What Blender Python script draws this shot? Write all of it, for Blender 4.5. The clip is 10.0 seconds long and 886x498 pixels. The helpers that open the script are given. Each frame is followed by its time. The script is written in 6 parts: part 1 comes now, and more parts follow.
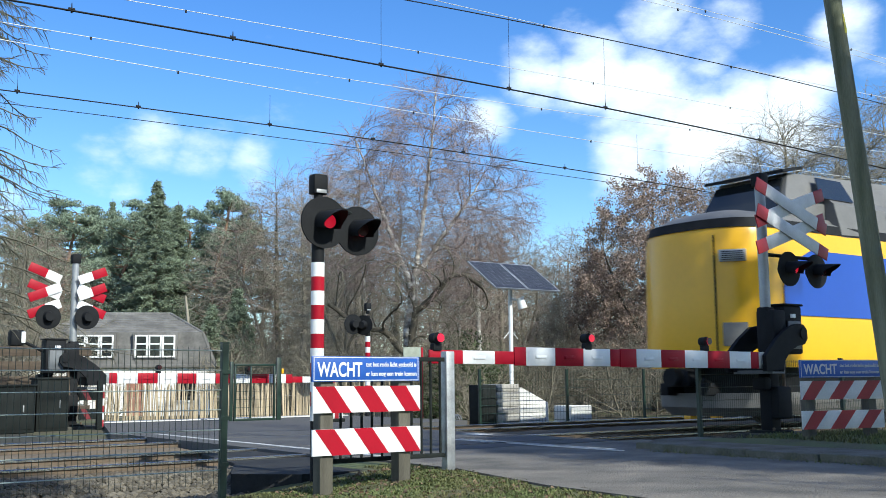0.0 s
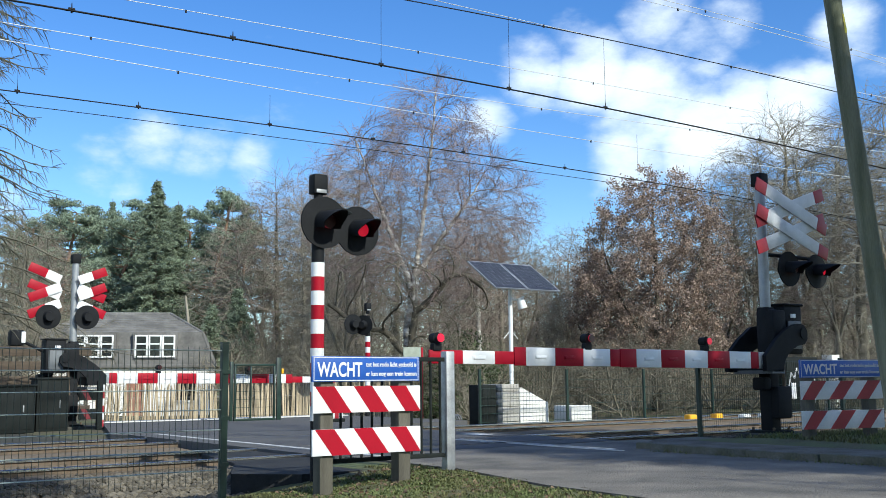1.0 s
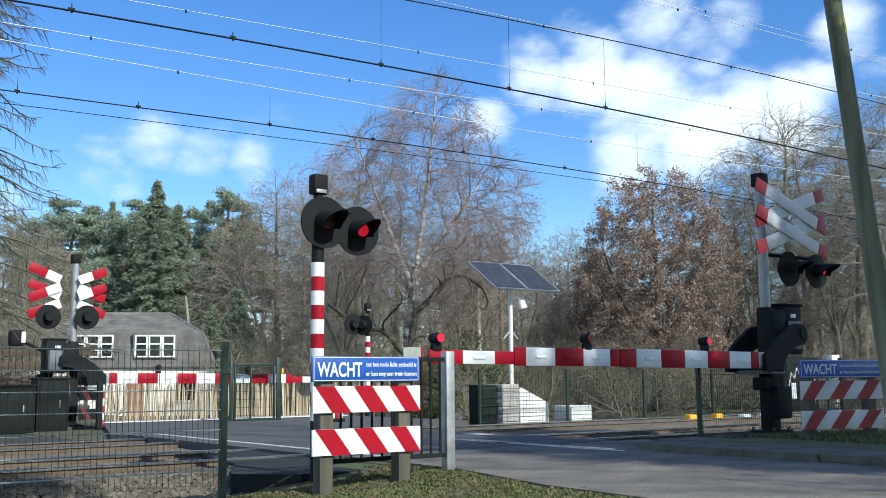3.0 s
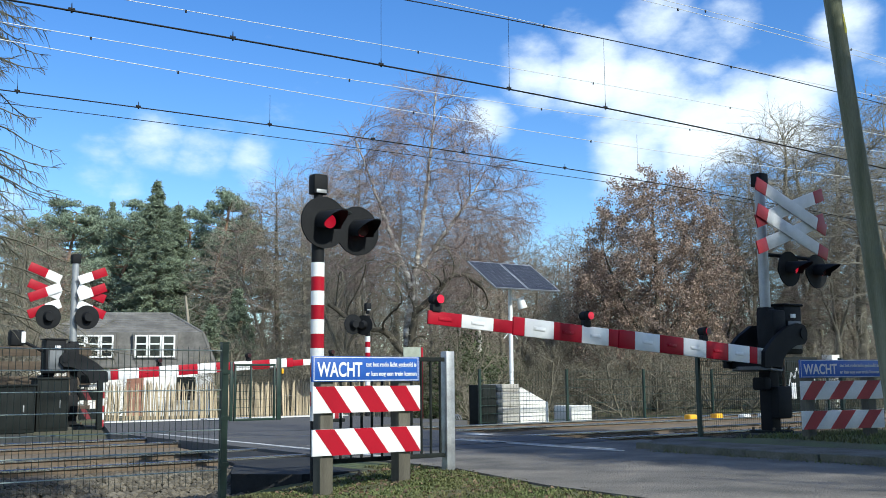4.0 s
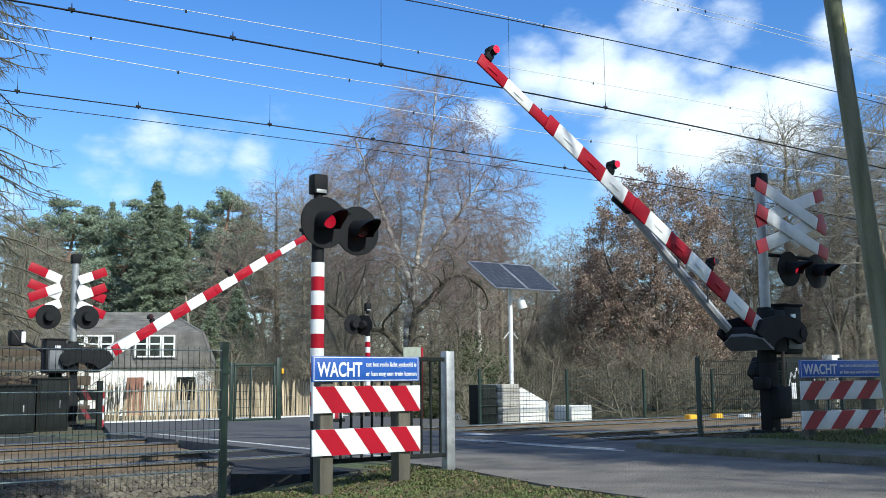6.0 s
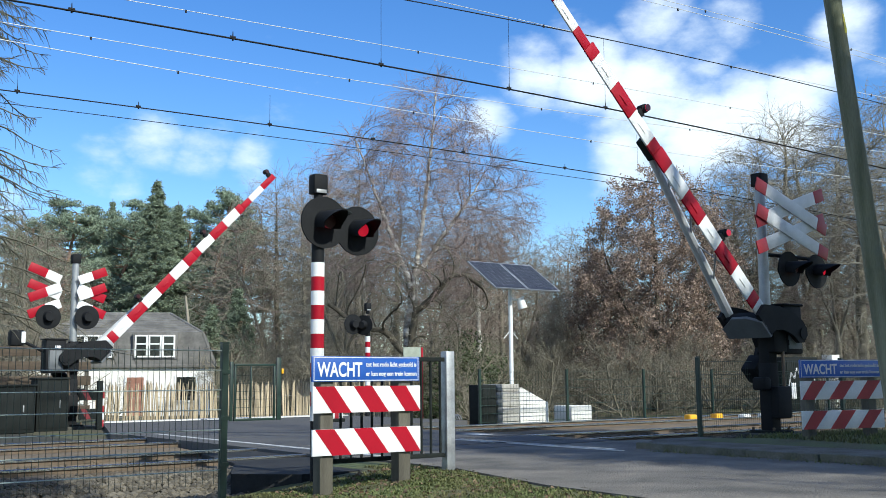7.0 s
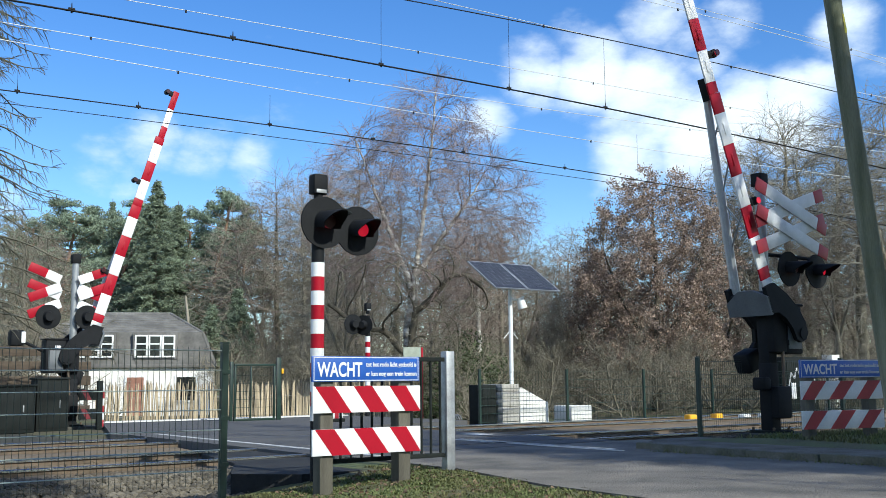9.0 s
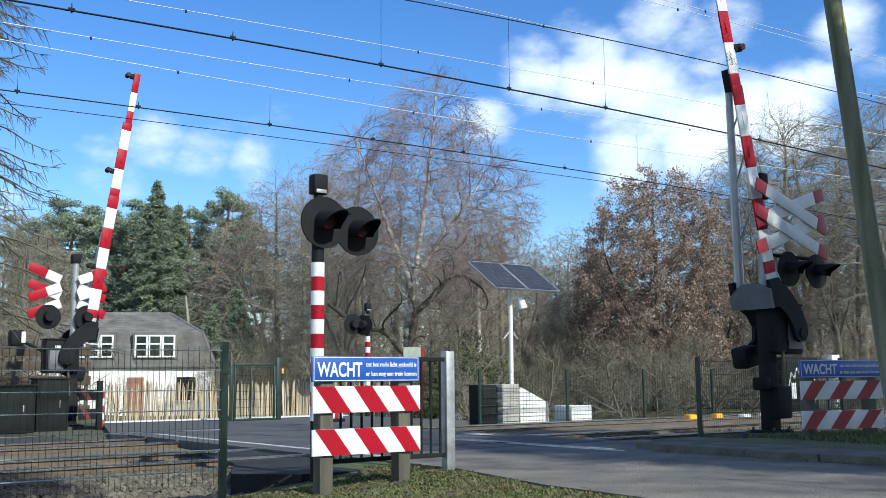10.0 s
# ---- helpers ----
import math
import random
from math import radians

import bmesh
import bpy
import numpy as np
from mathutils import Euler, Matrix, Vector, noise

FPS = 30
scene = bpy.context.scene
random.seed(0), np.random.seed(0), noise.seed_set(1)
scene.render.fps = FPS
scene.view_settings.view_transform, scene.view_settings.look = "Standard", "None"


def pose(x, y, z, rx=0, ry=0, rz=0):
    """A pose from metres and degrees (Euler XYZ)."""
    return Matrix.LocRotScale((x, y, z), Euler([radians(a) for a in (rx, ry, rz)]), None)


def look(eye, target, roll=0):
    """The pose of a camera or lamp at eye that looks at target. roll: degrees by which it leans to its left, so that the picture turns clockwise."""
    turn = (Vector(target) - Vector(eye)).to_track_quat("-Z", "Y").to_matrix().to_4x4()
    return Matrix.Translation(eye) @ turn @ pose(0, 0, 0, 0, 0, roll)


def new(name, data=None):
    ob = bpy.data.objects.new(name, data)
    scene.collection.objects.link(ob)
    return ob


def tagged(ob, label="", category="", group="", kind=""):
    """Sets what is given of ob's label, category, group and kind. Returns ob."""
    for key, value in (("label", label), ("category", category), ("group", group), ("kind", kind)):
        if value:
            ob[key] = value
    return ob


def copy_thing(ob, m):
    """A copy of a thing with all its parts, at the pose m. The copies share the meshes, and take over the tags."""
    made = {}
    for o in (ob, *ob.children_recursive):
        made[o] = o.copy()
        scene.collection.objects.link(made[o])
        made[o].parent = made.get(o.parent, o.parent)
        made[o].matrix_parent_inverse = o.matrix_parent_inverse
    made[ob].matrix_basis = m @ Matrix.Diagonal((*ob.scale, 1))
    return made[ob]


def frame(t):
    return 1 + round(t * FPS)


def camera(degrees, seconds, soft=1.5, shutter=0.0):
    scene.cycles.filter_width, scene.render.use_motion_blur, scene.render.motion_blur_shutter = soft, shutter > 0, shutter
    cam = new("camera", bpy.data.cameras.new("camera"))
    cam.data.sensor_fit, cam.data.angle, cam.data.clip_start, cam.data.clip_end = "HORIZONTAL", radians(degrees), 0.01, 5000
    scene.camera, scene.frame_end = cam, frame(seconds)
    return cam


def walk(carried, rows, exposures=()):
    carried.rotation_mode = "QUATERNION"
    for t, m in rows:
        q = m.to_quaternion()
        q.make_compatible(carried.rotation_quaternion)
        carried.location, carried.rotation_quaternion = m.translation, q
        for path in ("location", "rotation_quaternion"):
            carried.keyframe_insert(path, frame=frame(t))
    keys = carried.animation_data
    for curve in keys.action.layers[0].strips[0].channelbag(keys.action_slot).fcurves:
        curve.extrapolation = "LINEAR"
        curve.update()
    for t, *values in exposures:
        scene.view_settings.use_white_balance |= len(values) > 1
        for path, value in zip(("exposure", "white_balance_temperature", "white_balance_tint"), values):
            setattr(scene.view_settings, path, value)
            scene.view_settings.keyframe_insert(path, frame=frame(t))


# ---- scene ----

# World: x runs along the railway, y across it and away from the camera, z up.
EYE = Vector((0.0, 0.0, 0.92))
AIM = EYE + Vector((0.592 * 0.9918, 0.806 * 0.9918, 0.1275))
cam = camera(46.6, 10.0, soft=0.9, shutter=0.08)
walk(cam, [(0.0, look(EYE, AIM, -0.5)), (10.0, look(EYE, AIM, -0.5))], [(0.0, 0.74, 6100, 2), (0.3, 0.64, 6100, 2), (0.6, 0.60, 6100, 2), (10.0, 0.59, 6100, 2)])

# ---- light ----
SUN_TO = Vector((0.10, -0.99, 0.74)).normalized()
sun_data = bpy.data.lights.new("sun", "SUN")
sun_data.energy, sun_data.angle, sun_data.color = 3.95, radians(0.6), (1.0, 0.94, 0.84)
sun = new("sun", sun_data)
sun.matrix_world = Matrix.Translation((0, -20, 40)) @ SUN_TO.to_track_quat("Z", "Y").to_matrix().to_4x4()


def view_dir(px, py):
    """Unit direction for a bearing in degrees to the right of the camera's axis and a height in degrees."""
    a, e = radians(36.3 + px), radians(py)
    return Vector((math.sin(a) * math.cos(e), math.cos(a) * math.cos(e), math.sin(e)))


def build_world():
    world = bpy.data.worlds.new("sky")
    scene.world = world
    world.use_nodes = True
    nt = world.node_tree
    nt.nodes.clear()
    out = nt.nodes.new("ShaderNodeOutputWorld")
    bg = nt.nodes.new("ShaderNodeBackground")
    sky = nt.nodes.new("ShaderNodeTexSky")
    sky.sky_type, sky.sun_disc = "NISHITA", False
    sky.sun_elevation = math.asin(SUN_TO.z)
    sky.sun_rotation = math.atan2(SUN_TO.x, SUN_TO.y)
    sky.air_density, sky.dust_density, sky.ozone_density = 1.0, 0.3, 3.0
    tc = nt.nodes.new("ShaderNodeTexCoord")
    # clouds: noise on the direction, thinned by soft heaps
    mp = nt.nodes.new("ShaderNodeMapping")
    mp.inputs["Scale"].default_value = (1.0, 1.0, 1.9)
    nt.links.new(tc.outputs["Generated"], mp.inputs["Vector"])
    n1 = nt.nodes.new("ShaderNodeTexNoise")
    n1.inputs["Scale"].default_value, n1.inputs["Detail"].default_value = 11.0, 11.0
    n1.inputs["Roughness"].default_value = 0.58
    nt.links.new(mp.outputs["Vector"], n1.inputs["Vector"])
    total = None
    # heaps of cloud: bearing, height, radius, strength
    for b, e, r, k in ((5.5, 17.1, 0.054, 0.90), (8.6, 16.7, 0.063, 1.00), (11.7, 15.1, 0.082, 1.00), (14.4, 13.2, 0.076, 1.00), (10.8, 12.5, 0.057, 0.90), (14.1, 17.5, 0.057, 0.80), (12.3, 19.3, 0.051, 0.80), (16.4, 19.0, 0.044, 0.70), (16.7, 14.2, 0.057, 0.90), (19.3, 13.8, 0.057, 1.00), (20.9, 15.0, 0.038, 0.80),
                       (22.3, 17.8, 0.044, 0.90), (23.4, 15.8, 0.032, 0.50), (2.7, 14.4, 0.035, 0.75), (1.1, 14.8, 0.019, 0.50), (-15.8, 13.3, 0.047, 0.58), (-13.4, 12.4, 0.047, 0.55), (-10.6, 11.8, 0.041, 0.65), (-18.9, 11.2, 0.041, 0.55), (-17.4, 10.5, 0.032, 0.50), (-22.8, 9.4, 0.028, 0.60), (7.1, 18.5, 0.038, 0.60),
                       # unseen heaps beyond the view, added to whiten the skylight
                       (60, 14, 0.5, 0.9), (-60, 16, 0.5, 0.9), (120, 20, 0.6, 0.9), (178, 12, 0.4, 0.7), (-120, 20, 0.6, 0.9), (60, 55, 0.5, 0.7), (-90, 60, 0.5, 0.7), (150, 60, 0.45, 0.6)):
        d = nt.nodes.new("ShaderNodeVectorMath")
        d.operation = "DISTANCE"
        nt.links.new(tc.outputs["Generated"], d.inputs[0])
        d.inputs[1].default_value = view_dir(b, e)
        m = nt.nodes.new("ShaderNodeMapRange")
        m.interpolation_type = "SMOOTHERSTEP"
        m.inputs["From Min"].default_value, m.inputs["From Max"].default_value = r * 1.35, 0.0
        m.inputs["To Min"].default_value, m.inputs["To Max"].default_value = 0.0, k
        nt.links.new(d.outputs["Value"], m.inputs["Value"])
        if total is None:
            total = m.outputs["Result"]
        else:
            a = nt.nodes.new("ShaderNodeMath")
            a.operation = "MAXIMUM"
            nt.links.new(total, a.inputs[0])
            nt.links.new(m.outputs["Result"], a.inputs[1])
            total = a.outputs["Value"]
    s = nt.nodes.new("ShaderNodeMath")
    s.operation = "MULTIPLY_ADD"
    nt.links.new(n1.outputs["Fac"], s.inputs[0])
    s.inputs[1].default_value = 1.7
    s.inputs[2].default_value = -0.96
    add = nt.nodes.new("ShaderNodeMath")
    add.operation = "ADD"
    nt.links.new(s.outputs["Value"], add.inputs[0])
    nt.links.new(total, add.inputs[1])
    ramp = nt.nodes.new("ShaderNodeMapRange")
    ramp.interpolation_type = "SMOOTHSTEP"
    ramp.inputs["From Min"].default_value, ramp.inputs["From Max"].default_value = 0.16, 1.0
    ramp.inputs["To Max"].default_value = 0.95
    nt.links.new(add.outputs["Value"], ramp.inputs["Value"])
    mix = nt.nodes.new("ShaderNodeMix")
    mix.data_type = "RGBA"
    nt.links.new(ramp.outputs["Result"], mix.inputs["Factor"])
    deep = nt.nodes.new("ShaderNodeHueSaturation")
    deep.inputs["Saturation"].default_value = 1.27
    deep.inputs["Hue"].default_value = 0.512
    nt.links.new(sky.outputs["Color"], deep.inputs["Color"])
    nt.links.new(deep.outputs["Color"], mix.inputs[6])
    mix.inputs[7].default_value = (6.2, 6.5, 7.0, 1.0)
    nt.links.new(mix.outputs[2], bg.inputs["Color"])
    bg.inputs["Strength"].default_value = 0.121
    nt.links.new(bg.outputs["Background"], out.inputs["Surface"])


build_world()

# ---- materials ----
MATS = {}


def mat(name, color, rough=0.6, metal=0.0, var=0.25, scale=4.0, fine=60.0, bump=0.15, color2=None, emit=0.0, spec=0.5, island=0.0, coords="Object", obj_var=0.0, stretch=(1, 1, 1), thin=0.0):
    """A surface with variation at two scales: broad stains and fine grain with a little relief."""
    if name in MATS:
        return MATS[name]
    m = bpy.data.materials.new(name)
    m.use_nodes = True
    nt = m.node_tree
    b = nt.nodes["Principled BSDF"]
    b.inputs["Roughness"].default_value = rough
    b.inputs["Metallic"].default_value = metal
    b.inputs["Specular IOR Level"].default_value = spec
    tc = nt.nodes.new("ShaderNodeTexCoord")
    mp = nt.nodes.new("ShaderNodeMapping")
    mp.inputs["Scale"].default_value = stretch
    nt.links.new(tc.outputs[coords], mp.inputs["Vector"])
    broad = nt.nodes.new("ShaderNodeTexNoise")
    broad.inputs["Scale"].default_value, broad.inputs["Detail"].default_value = scale, 5.0
    grain = nt.nodes.new("ShaderNodeTexNoise")
    grain.inputs["Scale"].default_value, grain.inputs["Detail"].default_value = fine, 3.0
    for n in (broad, grain):
        nt.links.new(mp.outputs["Vector"], n.inputs["Vector"])
    c2 = color2 if color2 else tuple(c * (1 - var) for c in color)
    mr = nt.nodes.new("ShaderNodeMapRange")
    mr.inputs["From Min"].default_value, mr.inputs["From Max"].default_value = 0.35, 0.65
    nt.links.new(broad.outputs["Fac"], mr.inputs["Value"])
    mix = nt.nodes.new("ShaderNodeMix")
    mix.data_type = "RGBA"
    mix.inputs[6].default_value, mix.inputs[7].default_value = (*color, 1), (*c2, 1)
    nt.links.new(mr.outputs["Result"], mix.inputs["Factor"])
    hsv = nt.nodes.new("ShaderNodeHueSaturation")
    nt.links.new(mix.outputs[2], hsv.inputs["Color"])
    val = nt.nodes.new("ShaderNodeMath")
    val.operation = "MULTIPLY_ADD"
    nt.links.new(grain.outputs["Fac"], val.inputs[0])
    val.inputs[1].default_value, val.inputs[2].default_value = var * 1.6, 1.0 - var * 0.8
    last = val.outputs["Value"]
    if island or obj_var:
        if island:
            g = nt.nodes.new("ShaderNodeNewGeometry").outputs["Random Per Island"]
        else:
            g = nt.nodes.new("ShaderNodeObjectInfo").outputs["Random"]
        k = island or obj_var
        iv = nt.nodes.new("ShaderNodeMath")
        iv.operation = "MULTIPLY_ADD"
        nt.links.new(g, iv.inputs[0])
        iv.inputs[1].default_value, iv.inputs[2].default_value = 2 * k, 1 - k
        mm = nt.nodes.new("ShaderNodeMath")
        mm.operation = "MULTIPLY"
        nt.links.new(last, mm.inputs[0])
        nt.links.new(iv.outputs["Value"], mm.inputs[1])
        last = mm.outputs["Value"]
    nt.links.new(last, hsv.inputs["Value"])
    nt.links.new(hsv.outputs["Color"], b.inputs["Base Color"])
    if bump:
        bp = nt.nodes.new("ShaderNodeBump")
        bp.inputs["Strength"].default_value, bp.inputs["Distance"].default_value = bump, 0.02
        nt.links.new(grain.outputs["Fac"], bp.inputs["Height"])
        nt.links.new(bp.outputs["Normal"], b.inputs["Normal"])
    if emit:
        b.inputs["Emission Color"].default_value = (*color, 1)
        b.inputs["Emission Strength"].default_value = emit
    if thin:
        # leaves let part of the light through
        tr = nt.nodes.new("ShaderNodeBsdfTranslucent")
        nt.links.new(hsv.outputs["Color"], tr.inputs["Color"])
        ms = nt.nodes.new("ShaderNodeMixShader")
        ms.inputs[0].default_value = thin
        nt.links.new(b.outputs["BSDF"], ms.inputs[1])
        nt.links.new(tr.outputs["BSDF"], ms.inputs[2])
        nt.links.new(ms.outputs["Shader"], nt.nodes["Material Output"].inputs["Surface"])
    MATS[name] = m
    return m


GRASS = mat("grass_soil", (0.105, 0.135, 0.04), 0.95, var=0.5, scale=1.3, fine=25, bump=0.6, color2=(0.085, 0.08, 0.038))
FAR_SOIL = mat("leaf_litter", (0.085, 0.066, 0.042), 0.95, var=0.4, scale=0.5, fine=12, bump=0.5, color2=(0.07, 0.085, 0.03))
ASPHALT = mat("asphalt", (0.085, 0.082, 0.078), 0.9, var=0.3, scale=0.6, fine=140, bump=0.35, color2=(0.075, 0.075, 0.08))
# Patches mix worn, sandy asphalt with sun dapple put into the colour.
OLD_ASPHALT = mat("worn_dappled_asphalt", (0.205, 0.183, 0.155), 0.92, var=0.7, scale=1.3, fine=42, bump=1.2, color2=(0.10, 0.093, 0.082))
PAVING = mat("paving", (0.145, 0.132, 0.11), 0.95, var=0.55, scale=2.5, fine=45, bump=0.8, color2=(0.08, 0.07, 0.052))
CONCRETE = mat("concrete", (0.42, 0.40, 0.36), 0.85, var=0.25, scale=2.5, fine=70, bump=0.2)
WHITE_CONC = mat("pale_concrete", (0.70, 0.69, 0.65), 0.8, var=0.12, scale=2.0, fine=50, bump=0.15)
LINE_PAINT = mat("line_paint", (0.62, 0.61, 0.58), 0.8, var=0.35, scale=6, fine=60, bump=0.1, color2=(0.3, 0.3, 0.29))
CAP_GREY = mat("grey_cap_steel", (0.13, 0.14, 0.15), 0.6, var=0.25, scale=3, fine=40, bump=0.1)
BALLAST_M = mat("ballast", (0.10, 0.077, 0.052), 0.9, var=0.4, scale=1.2, fine=18, bump=0.6, island=0.4, color2=(0.074, 0.058, 0.04))
BALLAST_OLD = mat("grey_ballast", (0.115, 0.10, 0.076), 0.9, var=0.35, scale=1.2, fine=18, bump=0.5, island=0.45, color2=(0.075, 0.064, 0.047))
RUST = mat("rail_rust", (0.135, 0.098, 0.066), 0.8, var=0.35, scale=5, fine=80, bump=0.2)
RAIL_TOP = mat("rail_top", (0.55, 0.54, 0.52), 0.25, metal=1.0, var=0.15, scale=6, fine=50, bump=0.02)
SLEEPER_M = mat("sleeper_concrete", (0.15, 0.122, 0.09), 0.9, var=0.3, scale=3, fine=40, bump=0.3)
RED = mat("red_film", (0.34, 0.004, 0.018), 0.5, spec=0.2, var=0.12, scale=3, fine=40, bump=0.02)
WHITE = mat("white_film", (0.74, 0.74, 0.74), 0.35, var=0.07, scale=2.5, fine=30, bump=0.02)
# Darker film copies: shade is painted into the mast cross and right board.
DULL_SHADED_RED = mat("dull_shaded_red", (0.30, 0.010, 0.022), 0.5, var=0.25, scale=3, fine=40, bump=0.05)
DULL_SHADED_WHITE = mat("dull_shaded_white", (0.62, 0.62, 0.62), 0.5, var=0.2, scale=3, fine=40, bump=0.05)
BLUE = mat("sign_blue", (0.02, 0.09, 0.38), 0.35, var=0.1, scale=3, fine=30, bump=0.02)
BLACK = mat("black_plastic", (0.012, 0.013, 0.015), 0.7, spec=0.18, var=0.3, scale=4, fine=60, bump=0.05)
DARK_STEEL = mat("dark_steel", (0.016, 0.019, 0.018), 0.8, spec=0.15, var=0.3, scale=4, fine=60, bump=0.08)
GREY_STEEL = mat("grey_steel", (0.36, 0.37, 0.38), 0.45, metal=0.4, var=0.2, scale=4, fine=60, bump=0.05)
GALV = mat("galvanised", (0.42, 0.43, 0.44), 0.5, metal=0.6, var=0.3, scale=7, fine=50, bump=0.05)
GREEN_STEEL = mat("green_fence_paint", (0.009, 0.028, 0.019), 0.45, var=0.25, scale=4, fine=50, bump=0.03)
# Fence green made pale: sunlight on the cross wires is put into the colour.
SUNLIT_GREEN = mat("sunlit_green_coating", (0.40, 0.45, 0.41), 0.35, metal=0.2, var=0.35, scale=2.5, fine=40, bump=0.02)
WOOD_OLD = mat("weathered_wood", (0.11, 0.10, 0.078), 0.85, var=0.35, scale=3, fine=40, bump=0.35, stretch=(4, 4, 0.6))
POLE_WOOD = mat("green_stained_pole", (0.21, 0.215, 0.15), 0.85, var=0.4, scale=1.4, fine=30, bump=0.4, stretch=(5, 5, 0.5), color2=(0.10, 0.11, 0.065))
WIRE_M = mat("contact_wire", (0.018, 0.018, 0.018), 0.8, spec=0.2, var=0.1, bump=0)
# Pale copy of the wire: the cables' sunlit brightness sits in the colour.
WIRE_LIT = mat("sunlit_cable", (0.62, 0.62, 0.58), 0.4, metal=0.2, var=0.1, bump=0)
YELLOW = mat("train_yellow", (0.78, 0.42, 0.012), 0.3, var=0.06, scale=1.2, fine=10, bump=0.01)
T_BLUE = mat("train_blue", (0.012, 0.06, 0.36), 0.3, var=0.06, scale=1.2, fine=10, bump=0.01)
T_GREY = mat("train_roof_grey", (0.15, 0.147, 0.143), 0.6, var=0.2, scale=1.5, fine=20, bump=0.03)
GLASS_DARK = mat("dark_glass", (0.015, 0.018, 0.02), 0.08, var=0.1, bump=0, spec=0.8)
RED_GLOW = mat("red_lamp_lit", (0.75, 0.01, 0.04), 0.3, var=0.0, bump=0, emit=0.32)
RED_DARK = mat("red_lamp_unlit", (0.035, 0.004, 0.006), 0.3, var=0.1, bump=0)
YEL_PLASTIC = mat("yellow_plastic", (0.75, 0.38, 0.01), 0.4, var=0.1, bump=0.02)


# ---- building helpers ----
def mesh_of(name, bm, material, smooth=False):
    me = bpy.data.meshes.new(name)
    bm.normal_update()
    bm.to_mesh(me)
    bm.free()
    for m in (material if isinstance(material, (list, tuple)) else [material]):
        me.materials.append(m)
    if smooth:
        me.polygons.foreach_set("use_smooth", [True] * len(me.polygons))
        me.set_sharp_from_angle(angle=radians(35))
    return me


def part(name, bm, material, parent=None, label="", smooth=True, at=None):
    """One mesh object under a thing or a part."""
    ob = new(name, mesh_of(name, bm, material, smooth))
    ob.parent = parent
    if at is not None:
        ob.matrix_basis = at
    if label:
        ob["label"] = label
    return ob


def thing(name, x, y, z, label, category, group="", rz=0.0, kind=""):
    ob = new(name)
    ob.empty_display_size = 0.2
    ob.matrix_basis = pose(x, y, z, 0, 0, rz)
    return tagged(ob, label, category, group, kind)


def B():
    return bmesh.new()


def box(bm, x0, x1, y0, y1, z0, z1, bevel=0.0, mi=0, m=None):
    r = bmesh.ops.create_cube(bm, size=1.0)
    vs = r["verts"]
    for v in vs:
        v.co = Vector(((x0 + x1) / 2 + v.co.x * (x1 - x0), (y0 + y1) / 2 + v.co.y * (y1 - y0), (z0 + z1) / 2 + v.co.z * (z1 - z0)))
    if m is not None:
        bmesh.ops.transform(bm, matrix=m, verts=vs)
    fs = {f for v in vs for f in v.link_faces}
    for f in fs:
        f.material_index = mi
    if bevel:
        es = {e for v in vs for e in v.link_edges}
        bmesh.ops.bevel(bm, geom=list(es), offset=bevel, segments=2, affect="EDGES", profile=0.5, material=-1)
    return bm


def tube(bm, p0, p1, r0, r1=None, n=12, cap=True, mi=0):
    p0, p1 = Vector(p0), Vector(p1)
    d = p1 - p0
    m = Matrix.Translation((p0 + p1) / 2) @ d.to_track_quat("Z", "Y").to_matrix().to_4x4()
    r = bmesh.ops.create_cone(bm, cap_ends=cap, segments=n, radius1=r0, radius2=r0 if r1 is None else r1, depth=d.length, matrix=m)
    for f in {f for v in r["verts"] for f in v.link_faces}:
        f.material_index = mi
    return bm


def poly(bm, pts, depth, axis=(0, 1, 0), mi=0):
    """A flat outline given thickness along an axis."""
    vs = [bm.verts.new(p) for p in pts]
    f = bm.faces.new(vs)
    r = bmesh.ops.extrude_face_region(bm, geom=[f])
    nv = [g for g in r["geom"] if isinstance(g, bmesh.types.BMVert)]
    bmesh.ops.translate(bm, verts=nv, vec=Vector(axis) * depth)
    bmesh.ops.recalc_face_normals(bm, faces=bm.faces)
    for q in {q for v in vs + nv for q in v.link_faces}:
        q.material_index = mi
    return bm


def raw(name, verts, faces, material, parent=None, smooth=False, idx=None):
    me = bpy.data.meshes.new(name)
    me.from_pydata(verts, [], faces)
    for m in (material if isinstance(material, (list, tuple)) else [material]):
        me.materials.append(m)
    if idx is not None:
        me.polygons.foreach_set("material_index", idx)
    if smooth:
        me.polygons.foreach_set("use_smooth", [True] * len(me.polygons))
    ob = new(name, me)
    ob.parent = parent
    return ob


# ---- ground ----
NEAR, FAR = 12.8, 17.1          # track centre lines
ROAD_L, ROAD_R = 6.75, 10.2     # carriageway


def smooth01(t):
    t = max(0.0, min(1.0, t))
    return t * t * (3 - 2 * t)


